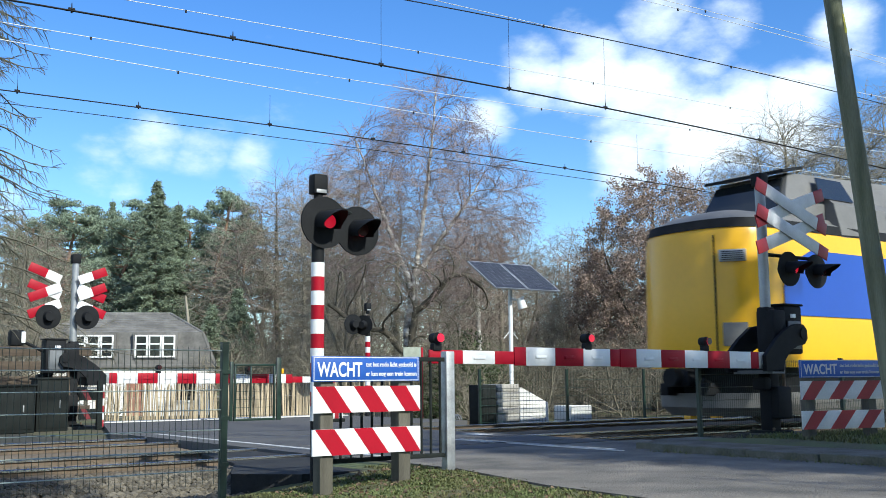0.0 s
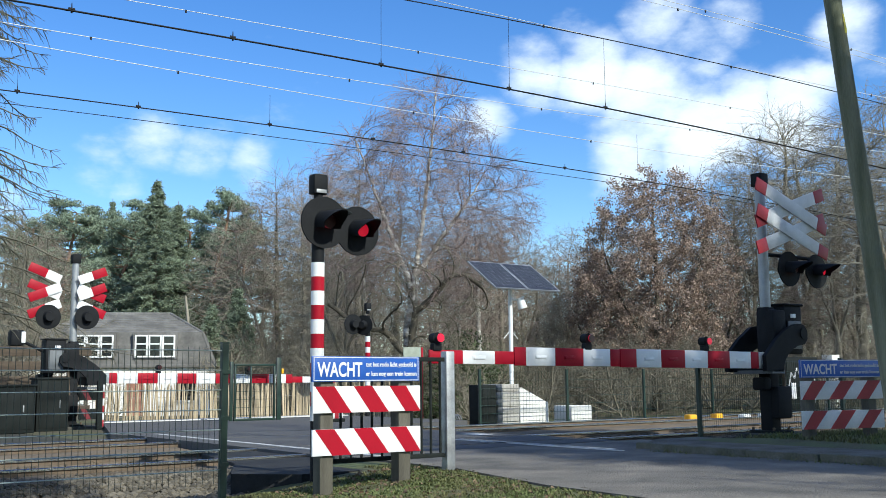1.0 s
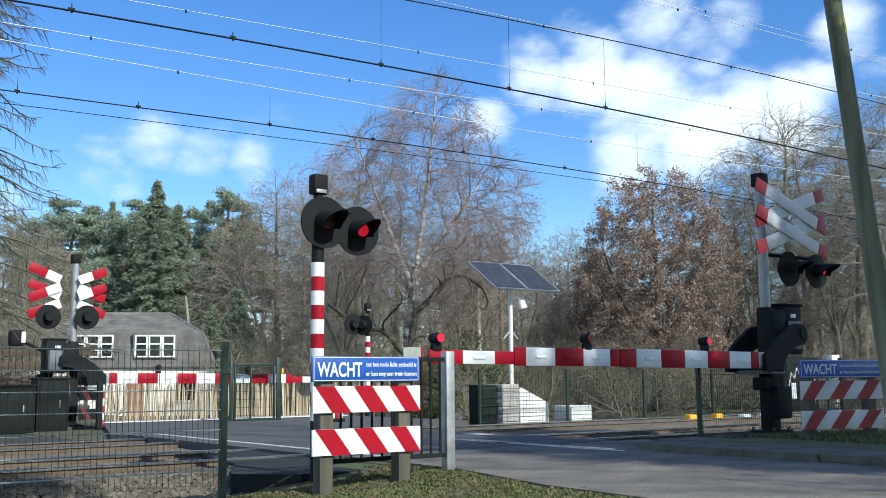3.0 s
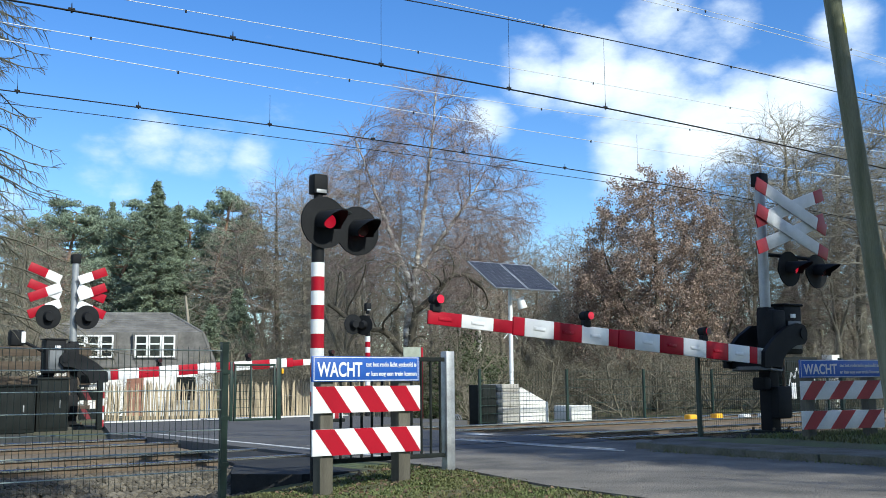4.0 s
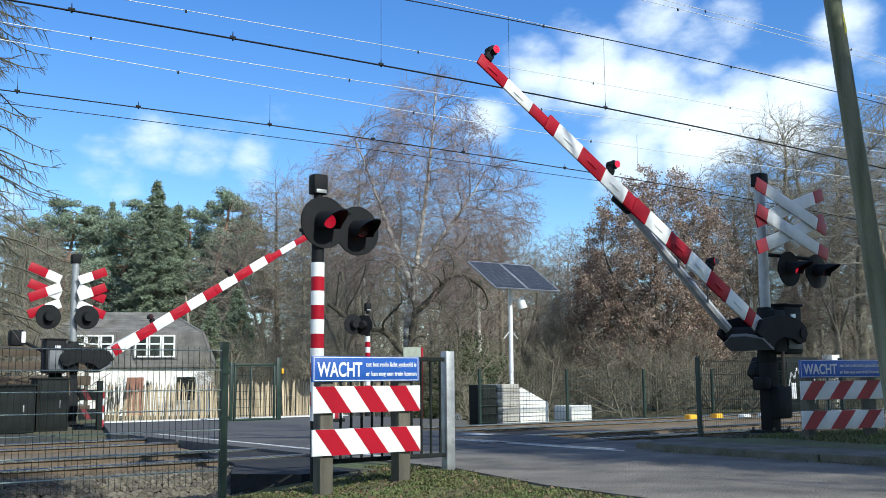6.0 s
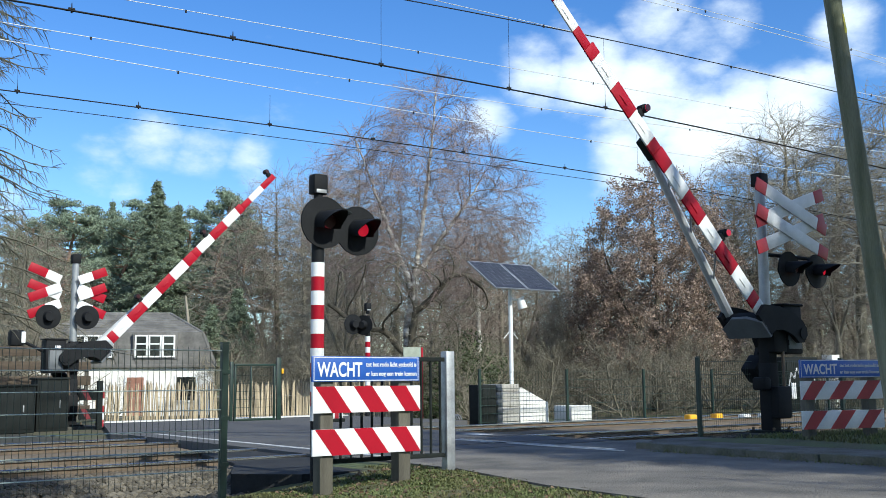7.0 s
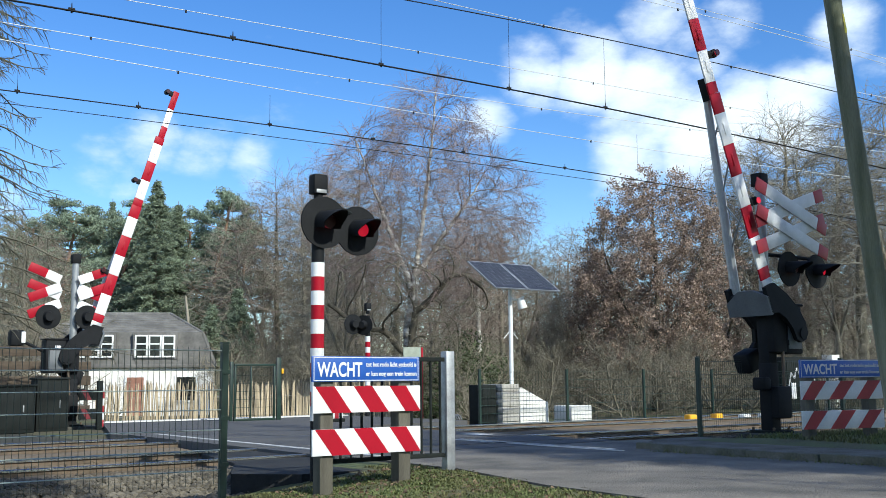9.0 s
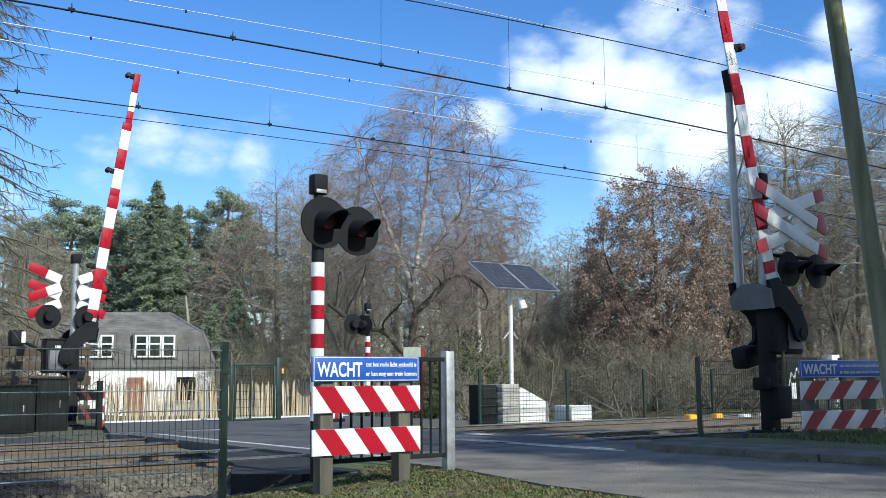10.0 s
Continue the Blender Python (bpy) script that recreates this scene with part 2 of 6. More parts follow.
def ground_z(x, y):
    """Flat by the road, a ditch in front of the ballast, lower land past the tracks."""
    w = smooth01((abs(x - 8.6) - 3.0) / 2.0)
    z = -0.02
    z -= 0.42 * w * smooth01((y - 8.9) / 1.6)
    z -= 0.10 * (1 - w) * smooth01((y - 11.0) / 1.5)
    if x < 6.4:
        z -= 0.10 * smooth01((6.4 - x) / 1.5) * smooth01((y - 6.0) / 2.0)
    if x > 10.6:
        z += 0.12 * smooth01((x - 10.6) / 1.2) * (1 - smooth01((y - 9.5) / 1.2)) * smooth01((y - 1) / 3)
    z += 0.05 * (noise.noise(Vector((x * 0.35, y * 0.35, 0))) + 0.4 * noise.noise(Vector((x * 1.7, y * 1.7, 3)))) * (0.25 + 0.75 * w)
    z -= 0.30 * (1 - w) * smooth01((y - 10.7) / 0.5) * (1 - smooth01((y - 18.5) / 0.5))
    far = smooth01((math.hypot(x - 10, y - 12) - 25) / 40)
    return z * (1 - far) - 0.6 * far


def build_ground():
    def axis(lo, a, b, hi, step):
        s = [a + i * step for i in range(int((b - a) / step) + 1)]
        g, d = [], step
        p = a
        while p > lo:
            d *= 1.25
            p -= d
            g.append(p)
        q, d = s[-1], step
        h = []
        while q < hi:
            d *= 1.25
            q += d
            h.append(q)
        return g[::-1] + s + h
    xs, ys = axis(-1500, -2, 34, 1500, 0.3), axis(-1500, 2, 30, 1500, 0.3)
    verts = [(x, y, ground_z(x, y)) for y in ys for x in xs]
    n = len(xs)
    faces = [(j * n + i, j * n + i + 1, (j + 1) * n + i + 1, (j + 1) * n + i) for j in range(len(ys) - 1) for i in range(n - 1)]
    idx = [0 if ys[f[0] // n] < 19.0 else 1 for f in faces]
    ob = raw("ground", verts, faces, [GRASS, FAR_SOIL], None, True, idx)
    tagged(ob, "mossy winter grass and leaf litter ground", "ground", kind="structure")


build_ground()


def slab(name, pts, z0, z1, material, label, category):
    bm = B()
    poly(bm, [(x, y, z0) for x, y in pts], z1 - z0, (0, 0, 1))
    ob = part(name, bm, material, None, smooth=False)
    return tagged(ob, label, category, kind="structure")


slab("road", [(5.9, -30), (10.2, -30), (10.2, 11.3), (6.75, 11.3), (6.7, 8.9), (6.25, 7.0), (6.15, 5.6)], -0.3, 0.0, OLD_ASPHALT, "worn grey asphalt lane up to the level crossing", "road")
slab("road_far", [(6.55, 19.5), (6.75, 18.7), (11.6, 18.7), (12.4, 19.4), (15.3, 19.9), (15.3, 25.4), (8.3, 25.4), (7.6, 23.0)], -0.3, -0.02, ASPHALT, "dark asphalt road beyond the level crossing", "road")
slab("pavement", [(10.36, -30), (11.6, -30), (11.7, 6), (12.2, 10.25), (11.35, 10.32), (10.8, 9.95), (10.52, 9.5), (10.36, 8.0)], -0.3, 0.07, PAVING, "narrow grey paved path beside the lane", "pavement")
for y0, y1 in ((11.3, 12.03), (12.13, 13.47), (13.57, 16.33), (16.43, 17.77), (17.87, 18.7)):
    slab("crossing_deck", [(6.6, y0), (11.6, y0), (11.6, y1), (6.6, y1)], -0.3, 0.004, ASPHALT, "dark asphalt deck of the level crossing between the rails", "road")

# Added slab, darker than the soil, that also carries the cabinets.
slab("yard", [(-6.0, 19.5), (6.5, 19.5), (7.55, 23.0), (8.2, 25.3), (-6.0, 26.0)], -0.9, -0.13, mat("dark_gravel", (0.05, 0.046, 0.036), 0.95, var=0.5, scale=2, fine=30, bump=0.9, color2=(0.03, 0.032, 0.02)), "dark gravel yard round the far barrier machine", "yard")
# Edge strip widened and blackened to paint the shadow lying beside the crossing.
slab("deck_edge", [(4.75, 10.3), (5.3, 9.75), (6.3, 9.75), (6.58, 11.3), (6.58, 14.1), (5.9, 14.1), (5.4, 11.6)], -0.55, -0.035, mat("shadowed_rubber", (0.02, 0.02, 0.02), 0.9, var=0.4, scale=5, fine=50, bump=0.4), "rubber edge panel of the level crossing, blackened as in shadow", "crossing edge")
slab("road_margin", [(8.3, 25.4), (15.3, 25.4), (15.3, 26.0), (8.6, 26.0)], -0.3, 0.0, WHITE_CONC, "pale gravel margin along the road beyond the tracks", "road margin")
slab("lane_shoulder", [(10.2, 9.3), (10.45, 9.3), (10.8, 9.9), (11.35, 10.28), (12.2, 10.2), (12.1, 11.3), (10.2, 11.3)], -0.3, -0.004, OLD_ASPHALT, "worn asphalt at the end of the kerb", "road")
for name, x0, x1, y0, y1 in (("road_marking", 7.02, 7.13, 11.0, 18.6), ("road_marking", 9.88, 9.96, 9.6, 11.9), ("road_marking", 9.86, 9.94, 12.2, 13.4), ("road_marking", 10.05, 10.10, 9.9, 13.3), ("road_marking", 10.95, 11.35, 14.0, 14.5)):
    bm = B()
    box(bm, x0, x1, y0, y1, -0.01, 0.0085)
    tagged(part(name, bm, LINE_PAINT, None, smooth=False), "worn white painted road line", "road marking", kind="structure")

KERB = mat("mossy_kerb", (0.155, 0.145, 0.12), 0.9, var=0.6, scale=3.5, fine=40, bump=0.8, color2=(0.09, 0.088, 0.055))
kerb = thing("kerb", 10.2, 0, 0, "mossy old concrete kerb along the path", "kerb", kind="structure")
bm = B()
box(bm, 0.0, 0.155, -0.49, 0.49, -0.25, 0.085, 0.02)
stone = mesh_of("kerbstone", bm, KERB, True)
rngk = random.Random(11)
for i in range(16):
    ob = new("kerbstone", stone)
    ob.parent = kerb
    y = -5.6 + i * 1.0
    ob.matrix_basis = pose(max(0, (y - 8.0) * 0.16) + rngk.uniform(-0.008, 0.008), y, rngk.uniform(-0.012, 0.008), 0, rngk.uniform(-1, 1), -6 if y > 8.4 else rngk.uniform(-0.6, 0.6))


# ---- railway ----
def rail_profile(cx, z):
    """Flat-bottomed rail, top of rail at z."""
    return [(cx - 0.07, z - 0.16), (cx + 0.07, z - 0.16), (cx + 0.07, z - 0.145), (cx + 0.012, z - 0.12), (cx + 0.012, z - 0.045), (cx + 0.036, z - 0.03),
            (cx + 0.036, z - 0.006), (cx + 0.028, z), (cx - 0.028, z), (cx - 0.036, z - 0.006), (cx - 0.036, z - 0.03), (cx - 0.012, z - 0.045), (cx - 0.012, z - 0.12), (cx - 0.07, z - 0.145)]


def build_track(yc, z, label):
    t = thing("railway_track", 0, yc, z, label, "railway track", kind="structure")
    for s in (-0.7535, 0.7535):
        pr = rail_profile(s, 0.0)
        n = len(pr)
        verts = [(x, a, b) for x in (-120.0, 420.0) for a, b in pr]
        faces = [(i, (i + 1) % n, n + (i + 1) % n, n + i) for i in range(n)]
        idx = [1 if 5 <= i <= 9 else 0 for i in range(n)]
        raw("rail", verts, faces, [RUST, RAIL_TOP], t, False, idx)
    bm = B()
    box(bm, -0.14, 0.14, -1.28, 1.28, -0.36, -0.145, 0.02)
    me = mesh_of("sleeper", bm, SLEEPER_M, False)
    x = -14.0
    while x < 60:
        if not 6.2 < x < 11.9:
            ob = new("sleeper", me)
            ob.parent = t
            ob.matrix_basis = pose(x, random.uniform(-0.01, 0.01), 0, 0, 0, random.uniform(-0.4, 0.4))
        x += 0.62
    return t


def ballast_bed(yc, z, x0, x1, w_top, w_bot, depth, name, label, mat_top):
    """A trapezoid bed with a rough top."""
    xs = np.arange(x0, x1 + 0.01, 0.35)
    prof = [(-w_bot, -depth), (-w_top - 0.25, -0.3 - 0.1), (-w_top, -0.11), (-0.95, -0.085), (-0.66, -0.085), (-0.55, -0.15), (0.55, -0.15), (0.66, -0.085), (0.95, -0.085), (w_top, -0.11), (w_top + 0.25, -0.40), (w_bot, -depth)]
    verts, faces = [], []
    n = len(prof)
    for x in xs:
        for a, b in prof:
            verts.append((x, yc + a + 0.05 * noise.noise(Vector((x * 2, a * 3, 1))), z + b + 0.035 * noise.noise(Vector((x * 2.3, a * 5, 7)))))
    for i in range(len(xs) - 1):
        for j in range(n - 1):
            faces.append((i * n + j, (i + 1) * n + j, (i + 1) * n + j + 1, i * n + j + 1))
    ob = raw(name, verts, faces, mat_top, None, True)
    return tagged(ob, label, "ballast", kind="structure")


build_track(NEAR, 0.0, "rusty steel rails on concrete sleepers beside the lane")
build_track(FAR, -0.02, "second pair of rusty rails on concrete sleepers")
for a, b in ((-60, 6.5), (11.7, 120)):
    ballast_bed(NEAR, 0.0, a, b, 1.7, 3.1, 0.95, "ballast_bed", "brown rust-stained ballast bed under the near track", BALLAST_M)
    ballast_bed(FAR, -0.02, a, b, 1.7, 3.1, 0.95, "ballast_bed", "brown rust-stained ballast bed under the far track", BALLAST_M)


def scatter_stones(name, n, x0, x1, y0, y1, zf, material, label, size=(0.02, 0.05), keep=None):
    base = bmesh.new()
    bmesh.ops.create_icosphere(base, subdivisions=1, radius=1.0)
    bv = np.array([v.co[:] for v in base.verts])
    bf = np.array([[v.index for v in f.verts] for f in base.faces])
    base.free()
    rng = np.random.default_rng(5)
    vs, fs = [], []
    for i in range(n):
        x, y = rng.uniform(x0, x1), rng.uniform(y0, y1)
        while keep is not None and not keep(x, y):
            x, y = rng.uniform(x0, x1), rng.uniform(y0, y1)
        r = rng.uniform(*size)
        k = bv * (r * rng.uniform(0.75, 1.25, 3) * np.array([1.05, 1.05, 0.72])) * (1 + rng.uniform(-0.15, 0.15, (len(bv), 1)))
        a = rng.uniform(0, 6.3)
        rot = np.array([[math.cos(a), -math.sin(a), 0], [math.sin(a), math.cos(a), 0], [0, 0, 1]])
        vs.append(k @ rot.T + np.array([x, y, zf(x, y) + r * 0.2]))
        fs.append(bf + i * len(bv))
    ob = raw(name, np.concatenate(vs).tolist(), np.concatenate(fs).tolist(), material)
    return tagged(ob, label, "ballast stones", kind="stuff")


def bed_z(x, y):
    d = abs(y - NEAR)
    if d < 1.7:
        return -0.15 if d < 0.6 else -0.10
    return -0.11 - (d - 1.7) / 1.4 * 0.79


def shoulder_z(x, y):
    return max(bed_z(x, y), ground_z(x, y))


scatter_stones("ballast_stones", 25000, -2.0, 6.3, 7.9, 11.5, shoulder_z, BALLAST_OLD, "loose grey-brown ballast stones on the shoulder slope", (0.024, 0.05), lambda x, y: x < 3.0 + (y - 7.9) * 0.78 + 0.25 * math.sin(y * 5))
scatter_stones("ballast_stones", 2600, -1.5, 6.4, 11.2, 14.6, bed_z, BALLAST_M, "rust-brown ballast stones between the sleepers", (0.02, 0.04))
scatter_stones("ballast_stones", 6500, 11.9, 26.0, 11.0, 15.0, bed_z, BALLAST_M, "rust-brown ballast stones between the sleepers", (0.02, 0.045))


# ---- overhead line ----
def cable(name, pts, r, material, parent, label):
    """A thin round wire through points, as one mesh."""
    n = 5
    verts, faces = [], []
    for i, p in enumerate(pts):
        d = (Vector(pts[min(i + 1, len(pts) - 1)]) - Vector(pts[max(i - 1, 0)])).normalized()
        a = d.cross(Vector((0, 0, 1))).normalized()
        b = a.cross(d)
        for k in range(n):
            verts.append(tuple(Vector(p) + a * r * math.cos(k * 6.2832 / n) + b * r * math.sin(k * 6.2832 / n)))
    for i in range(len(pts) - 1):
        for k in range(n):
            faces.append((i * n + k, i * n + (k + 1) % n, (i + 1) * n + (k + 1) % n, (i + 1) * n + k))
    ob = raw(name, verts, faces, material, parent, True)
    ob["label"] = label
    return ob


def span(a, b, c, dy=0.0, x0=-40.0, x1=150.0):
    """A wire's run: height a + b x + c x2 over the crossing, level beyond the next masts."""
    run = [x0] + np.linspace(0.0, 32.0, 40).tolist() + [x1]
    return [(x, dy, a + b * min(max(x, 0.0), 32.0) + c * min(max(x, 0.0), 32.0) ** 2) for x in run]


def build_overhead(y, wire, label, cables, clamps, hangers):
    """wire: the contact wire's curve; cables: curves with offset, radius and material; clamps: places along the contact wire; hangers: droppers with their top."""
    t = thing("overhead_line", 0, y, 0, label, "overhead line")
    cable("contact_wire", span(*wire, -0.03), 0.0105, WIRE_M, t, "dark contact wire")
    cable("contact_wire", span(wire[0] + 0.015, wire[1], wire[2], 0.03), 0.0105, WIRE_M, t, "dark contact wire")
    for a, b, c, dy, r, m in cables:
        cable("carrier_cable", span(a, b, c, dy), r, m, t, "carrier cable coloured bright as sunlit" if m is WIRE_LIT else "dark carrier cable")
        # small connectors along the cable
        for k in range(5 if m is WIRE_LIT else 0):
            x = 4.4 + 5.1 * k + (a * 7.3) % 3.0
            z = a + b * x + c * x * x
            bm = B()
            box(bm, x - 0.015, x + 0.015, dy - 0.01, dy + 0.01, z - 0.045, z + 0.01, 0.003)
            part("connector", bm, WIRE_M, t)
    for x in clamps:
        z = wire[0] + wire[1] * x + wire[2] * x * x
        bm = B()
        tube(bm, (x, 0, z - 0.02), (x, 0, z + 0.11), 0.013, 0.005, n=6)
        tube(bm, (x - 0.04, 0, z + 0.03), (x + 0.04, 0, z + 0.03), 0.018, n=6)
        part("clamp", bm, WIRE_M, t, "dark wire clamp")
    for x, top in hangers:
        z = wire[0] + wire[1] * x + wire[2] * x * x
        bm = B()
        tube(bm, (x, 0, z + 0.03), (x, 0, top), 0.0035, n=5)
        part("dropper", bm, WIRE_M, t, "thin dropper wire")


build_overhead(NEAR, (5.448, 0.0419, -0.00136), "overhead contact wires and cables above the near track",
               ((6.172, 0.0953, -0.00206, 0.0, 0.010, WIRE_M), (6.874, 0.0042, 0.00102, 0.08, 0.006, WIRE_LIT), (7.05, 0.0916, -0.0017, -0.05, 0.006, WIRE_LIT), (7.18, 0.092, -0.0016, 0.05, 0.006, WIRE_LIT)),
               (3.63, 5.82, 8.26, 10.8, 13.06, 17.5), ((8.26, 6.82), (10.81, 7.02), (13.06, 7.06), (5.82, 5.75)))
build_overhead(FAR, (5.4915, 0.035, -0.00115), "overhead contact wires and cables above the far track",
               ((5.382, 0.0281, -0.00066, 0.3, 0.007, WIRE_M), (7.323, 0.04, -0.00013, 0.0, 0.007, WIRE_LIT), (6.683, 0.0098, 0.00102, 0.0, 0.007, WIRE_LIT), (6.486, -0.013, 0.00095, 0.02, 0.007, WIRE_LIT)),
               (4.04, 6.04, 8.55, 10.84, 13.12, 16.07), ((8.55, 6.3), (4.04, 6.05), (18.5, 6.9)))


# ---- crossing barriers ----
FLASHERS = []


def build_boom(name, px, py, pz, sgn, label, lit=True):
    """A lifting boom that turns about its pivot. sgn -1: it points to -x."""
    t = thing(name, px, py, pz, label, "barrier boom")
    s = sgn
    # sections: start, end (distance from the pivot), top, bottom
    secs = ((0.78, 4.03, -0.305, -0.555), (4.03, 5.89, -0.315, -0.545), (5.89, 7.19, -0.37, -0.53))
    edges = [7.19 - 0.496 * i for i in range(13)] + [1.05]
    cells = []
    for i in range(13):
        cells.append((edges[i + 1], edges[i], i % 2 == 0))
    cells.append((0.78, 1.05, None))
    for a, b, red in cells:
        for s0, s1, zt, zb in secs:
            lo, hi = max(a, s0), min(b, s1)
            if hi - lo < 0.02:
                continue
            bm = B()
            dy = -0.05 if s0 == 0.78 else (-0.04 if s0 == 4.03 else -0.03)
            x0, x1 = sorted((s * lo, s * hi))
            box(bm, x0 + 0.001, x1 - 0.001, dy, dy + 0.03, zb, zt, 0.006)
            if red is not None:
                c = (lo + hi) / 2 * s
                if hi - lo > 0.4:
                    box(bm, c - 0.10, c + 0.10, dy - 0.005, dy + 0.002, (zt + zb) / 2 - 0.03, (zt + zb) / 2 + 0.02, 0.003)
                    box(bm, c - 0.085, c + 0.085, dy - 0.012, dy - 0.004, (zt + zb) / 2 - 0.024, (zt + zb) / 2 + 0.004, 0.003)
            part("stripe", bm, GALV if red is None else (RED if red else WHITE), t, "" if red is None else ("red reflective stripe" if red else "white reflective stripe"))
    # carrier beam behind the boards, joining them towards the tip
    bm = B()
    tube(bm, (s * 0.85, 0.60, -0.42), (s * 4.1, 0.10, -0.44), 0.08, 0.055, 8)
    part("carrier_beam", bm, mat("pale_beam", (0.56, 0.57, 0.58), 0.45, metal=0.1, var=0.2, scale=3, fine=40, bump=0.03), t, "pale grey carrier beam")
    for a, ya, b, yb in ((2.35, 0.36, 1.75, 0.02), (2.4, 0.36, 3.0, 0.02), (3.3, 0.22, 3.6, 0.02), (1.5, 0.5, 2.2, 0.02)):
        bm = B()
        tube(bm, (s * a, ya, -0.43), (s * b, yb, -0.43), 0.014, n=6)
        part("strut", bm, GALV, t)
    bm = B()
    box(bm, *sorted((s * 3.95, s * 4.3)), 0.0, 0.14, -0.52, -0.36, 0.01)
    part("bracket", bm, DARK_STEEL, t)
    # lamps on top of the boom
    for d, zt, side in ((7.08, -0.36, None), (4.62, -0.31, 0), (2.25, -0.30, 1)):
        lm = B()
        box(lm, s * d - 0.06, s * d + 0.06, -0.05, 0.03, zt - 0.02, zt + 0.07, 0.012)
        tube(lm, (s * d, -0.05, zt + 0.13), (s * d, 0.06, zt + 0.13), 0.068, 0.06, n=18)
        l = part("boom_lamp", lm, BLACK, t, "black boom lamp with a red lens")
        lm = B()
        tube(lm, (0, -0.008, 0), (0, 0, 0), 0.05, n=18, mi=0)
        tube(lm, (0, 0, 0), (0, 0.008, 0), 0.05, n=18, mi=1)
        home = (s * d, -0.104, zt + 0.13)
        lens = part("lens", lm, [RED_GLOW if lit else RED_DARK, RED_DARK], l, "round red lens", smooth=False, at=pose(*home))
        if lit and side is not None:
            FLASHERS.append((lens, side, home))
    # yoke with side cheeks, cap plate and counterweights behind the pivot
    for y0, rim in ((-0.12, ((0.96, -0.36), (0.70, -0.12), (0.42, 0.06), (0.14, 0.15), (-0.03, 0.14), (-0.11, 0.06), (-0.12, -0.08), (-0.04, -0.17), (0.16, -0.20), (0.36, -0.30), (0.50, -0.44), (0.54, -0.60), (0.96, -0.60))),
                    (0.60, ((0.96, -0.34), (0.66, -0.08), (0.34, 0.12), (0.05, 0.16), (-0.16, 0.06), (-0.32, -0.18), (-0.36, -0.48), (-0.12, -0.48), (-0.02, -0.26), (0.18, -0.20), (0.38, -0.30), (0.52, -0.46), (0.56, -0.60), (0.96, -0.60)))):
        bm = B()
        poly(bm, [(s * q, y0, w) for q, w in rim], 0.07)
        part("cheek", bm, BLACK, t, "black steel cheek of the yoke")
    bm = B()
    tube(bm, (0, -0.14, 0), (0, 0.68, 0), 0.085, n=20)
    part("hub", bm, BLACK, t, "black pivot shaft")
    # six-cornered cap plate across the front of the yoke
    bm = B()
    poly(bm, [(0, y, q) for y, q in ((-0.12, 0.52), (0.67, 0.52), (0.67, 0.74), (0.40, 0.93), (0.12, 0.93), (-0.12, 0.82))], 0.05, (1, 0, 0))
    part("cap_plate", bm, CAP_GREY, t, "grey steel cap plate", at=pose(0, 0, -0.63) @ pose(0, 0, 0, 0, s * 90.0, 0))
    bm = B()
    box(bm, *sorted((s * 0.55, s * 0.86)), -0.05, 0.60, -0.60, -0.40, 0.02)
    part("cap_web", bm, BLACK, t)
    bm = B()
    box(bm, *sorted((s * -0.42, s * -0.08)), 0.50, 0.80, -0.70, -0.34, 0.05)
    part("counterweight", bm, BLACK, t)
    return t


def lamp_disc(parent, x, y, z, yaw=0.0, r=0.28, side=None):
    """A round black backing plate with a hooded lamp. side: 0 or 1 for a lamp that flashes in turn."""
    bm = B()
    tube(bm, (0, 0, 0), (0, 0.02, 0), r, n=40)
    tube(bm, (0, 0.02, 0), (0, 0.16, 0), 0.13, 0.10, 24)
    d = part("backing_disc", bm, BLACK, parent, at=pose(x, y, z, 0, 0, yaw))
    bm = B()
    n = 20
    vs = []
    for i in range(n + 1):
        a = radians(-30 + 240 * i / n)
        for q, yy, rr in ((0, 0.0, 0.125), (1, -0.43, 0.116), (2, -0.43, 0.108), (3, 0.0, 0.117)):
            cut = 1.0 if q in (0, 3) else 0.42 + 0.58 * max(0, math.sin(a))
            vs.append(bm.verts.new((rr * math.cos(a), yy * cut, rr * math.sin(a) - (0.03 if q in (1, 2) else 0))))
    for i in range(n):
        for q in range(4):
            bm.faces.new((vs[i * 4 + q], vs[i * 4 + (q + 1) % 4], vs[i * 4 + 4 + (q + 1) % 4], vs[i * 4 + 4 + q]))
    bmesh.ops.recalc_face_normals(bm, faces=bm.faces)
    part("hood", bm, BLACK, d)
    bm = B()
    tube(bm, (0, -0.008, 0), (0, 0, 0), 0.076, n=24, mi=0)
    tube(bm, (0, 0, 0), (0, 0.008, 0), 0.076, n=24, mi=1)
    lens = part("lens", bm, [RED_GLOW, RED_DARK], d, "round red lamp lens", smooth=False, at=pose(0, -0.10, 0, 0, 0, 180))
    if side is not None:
        FLASHERS.append((lens, side, (0, -0.10, 0)))
    return d


def cross_arm(parent, m, L=1.15, w=0.145, mats=(DULL_SHADED_RED, DULL_SHADED_WHITE)):
    bm = B()
    box(bm, -L / 2 + 0.26, L / 2 - 0.26, 0, 0.02, -w / 2, w / 2, 0.004)
    a = part("cross_arm", bm, mats[1], parent, "white board with red ends", at=m)
    for s in (-1, 1):
        bm = B()
        x0, x1 = sorted((s * (L / 2 - 0.26), s * L / 2))
        box(bm, x0, x1, 0, 0.02, -w / 2, w / 2, 0.004)
        part("red_end", bm, mats[0], a)
    return a


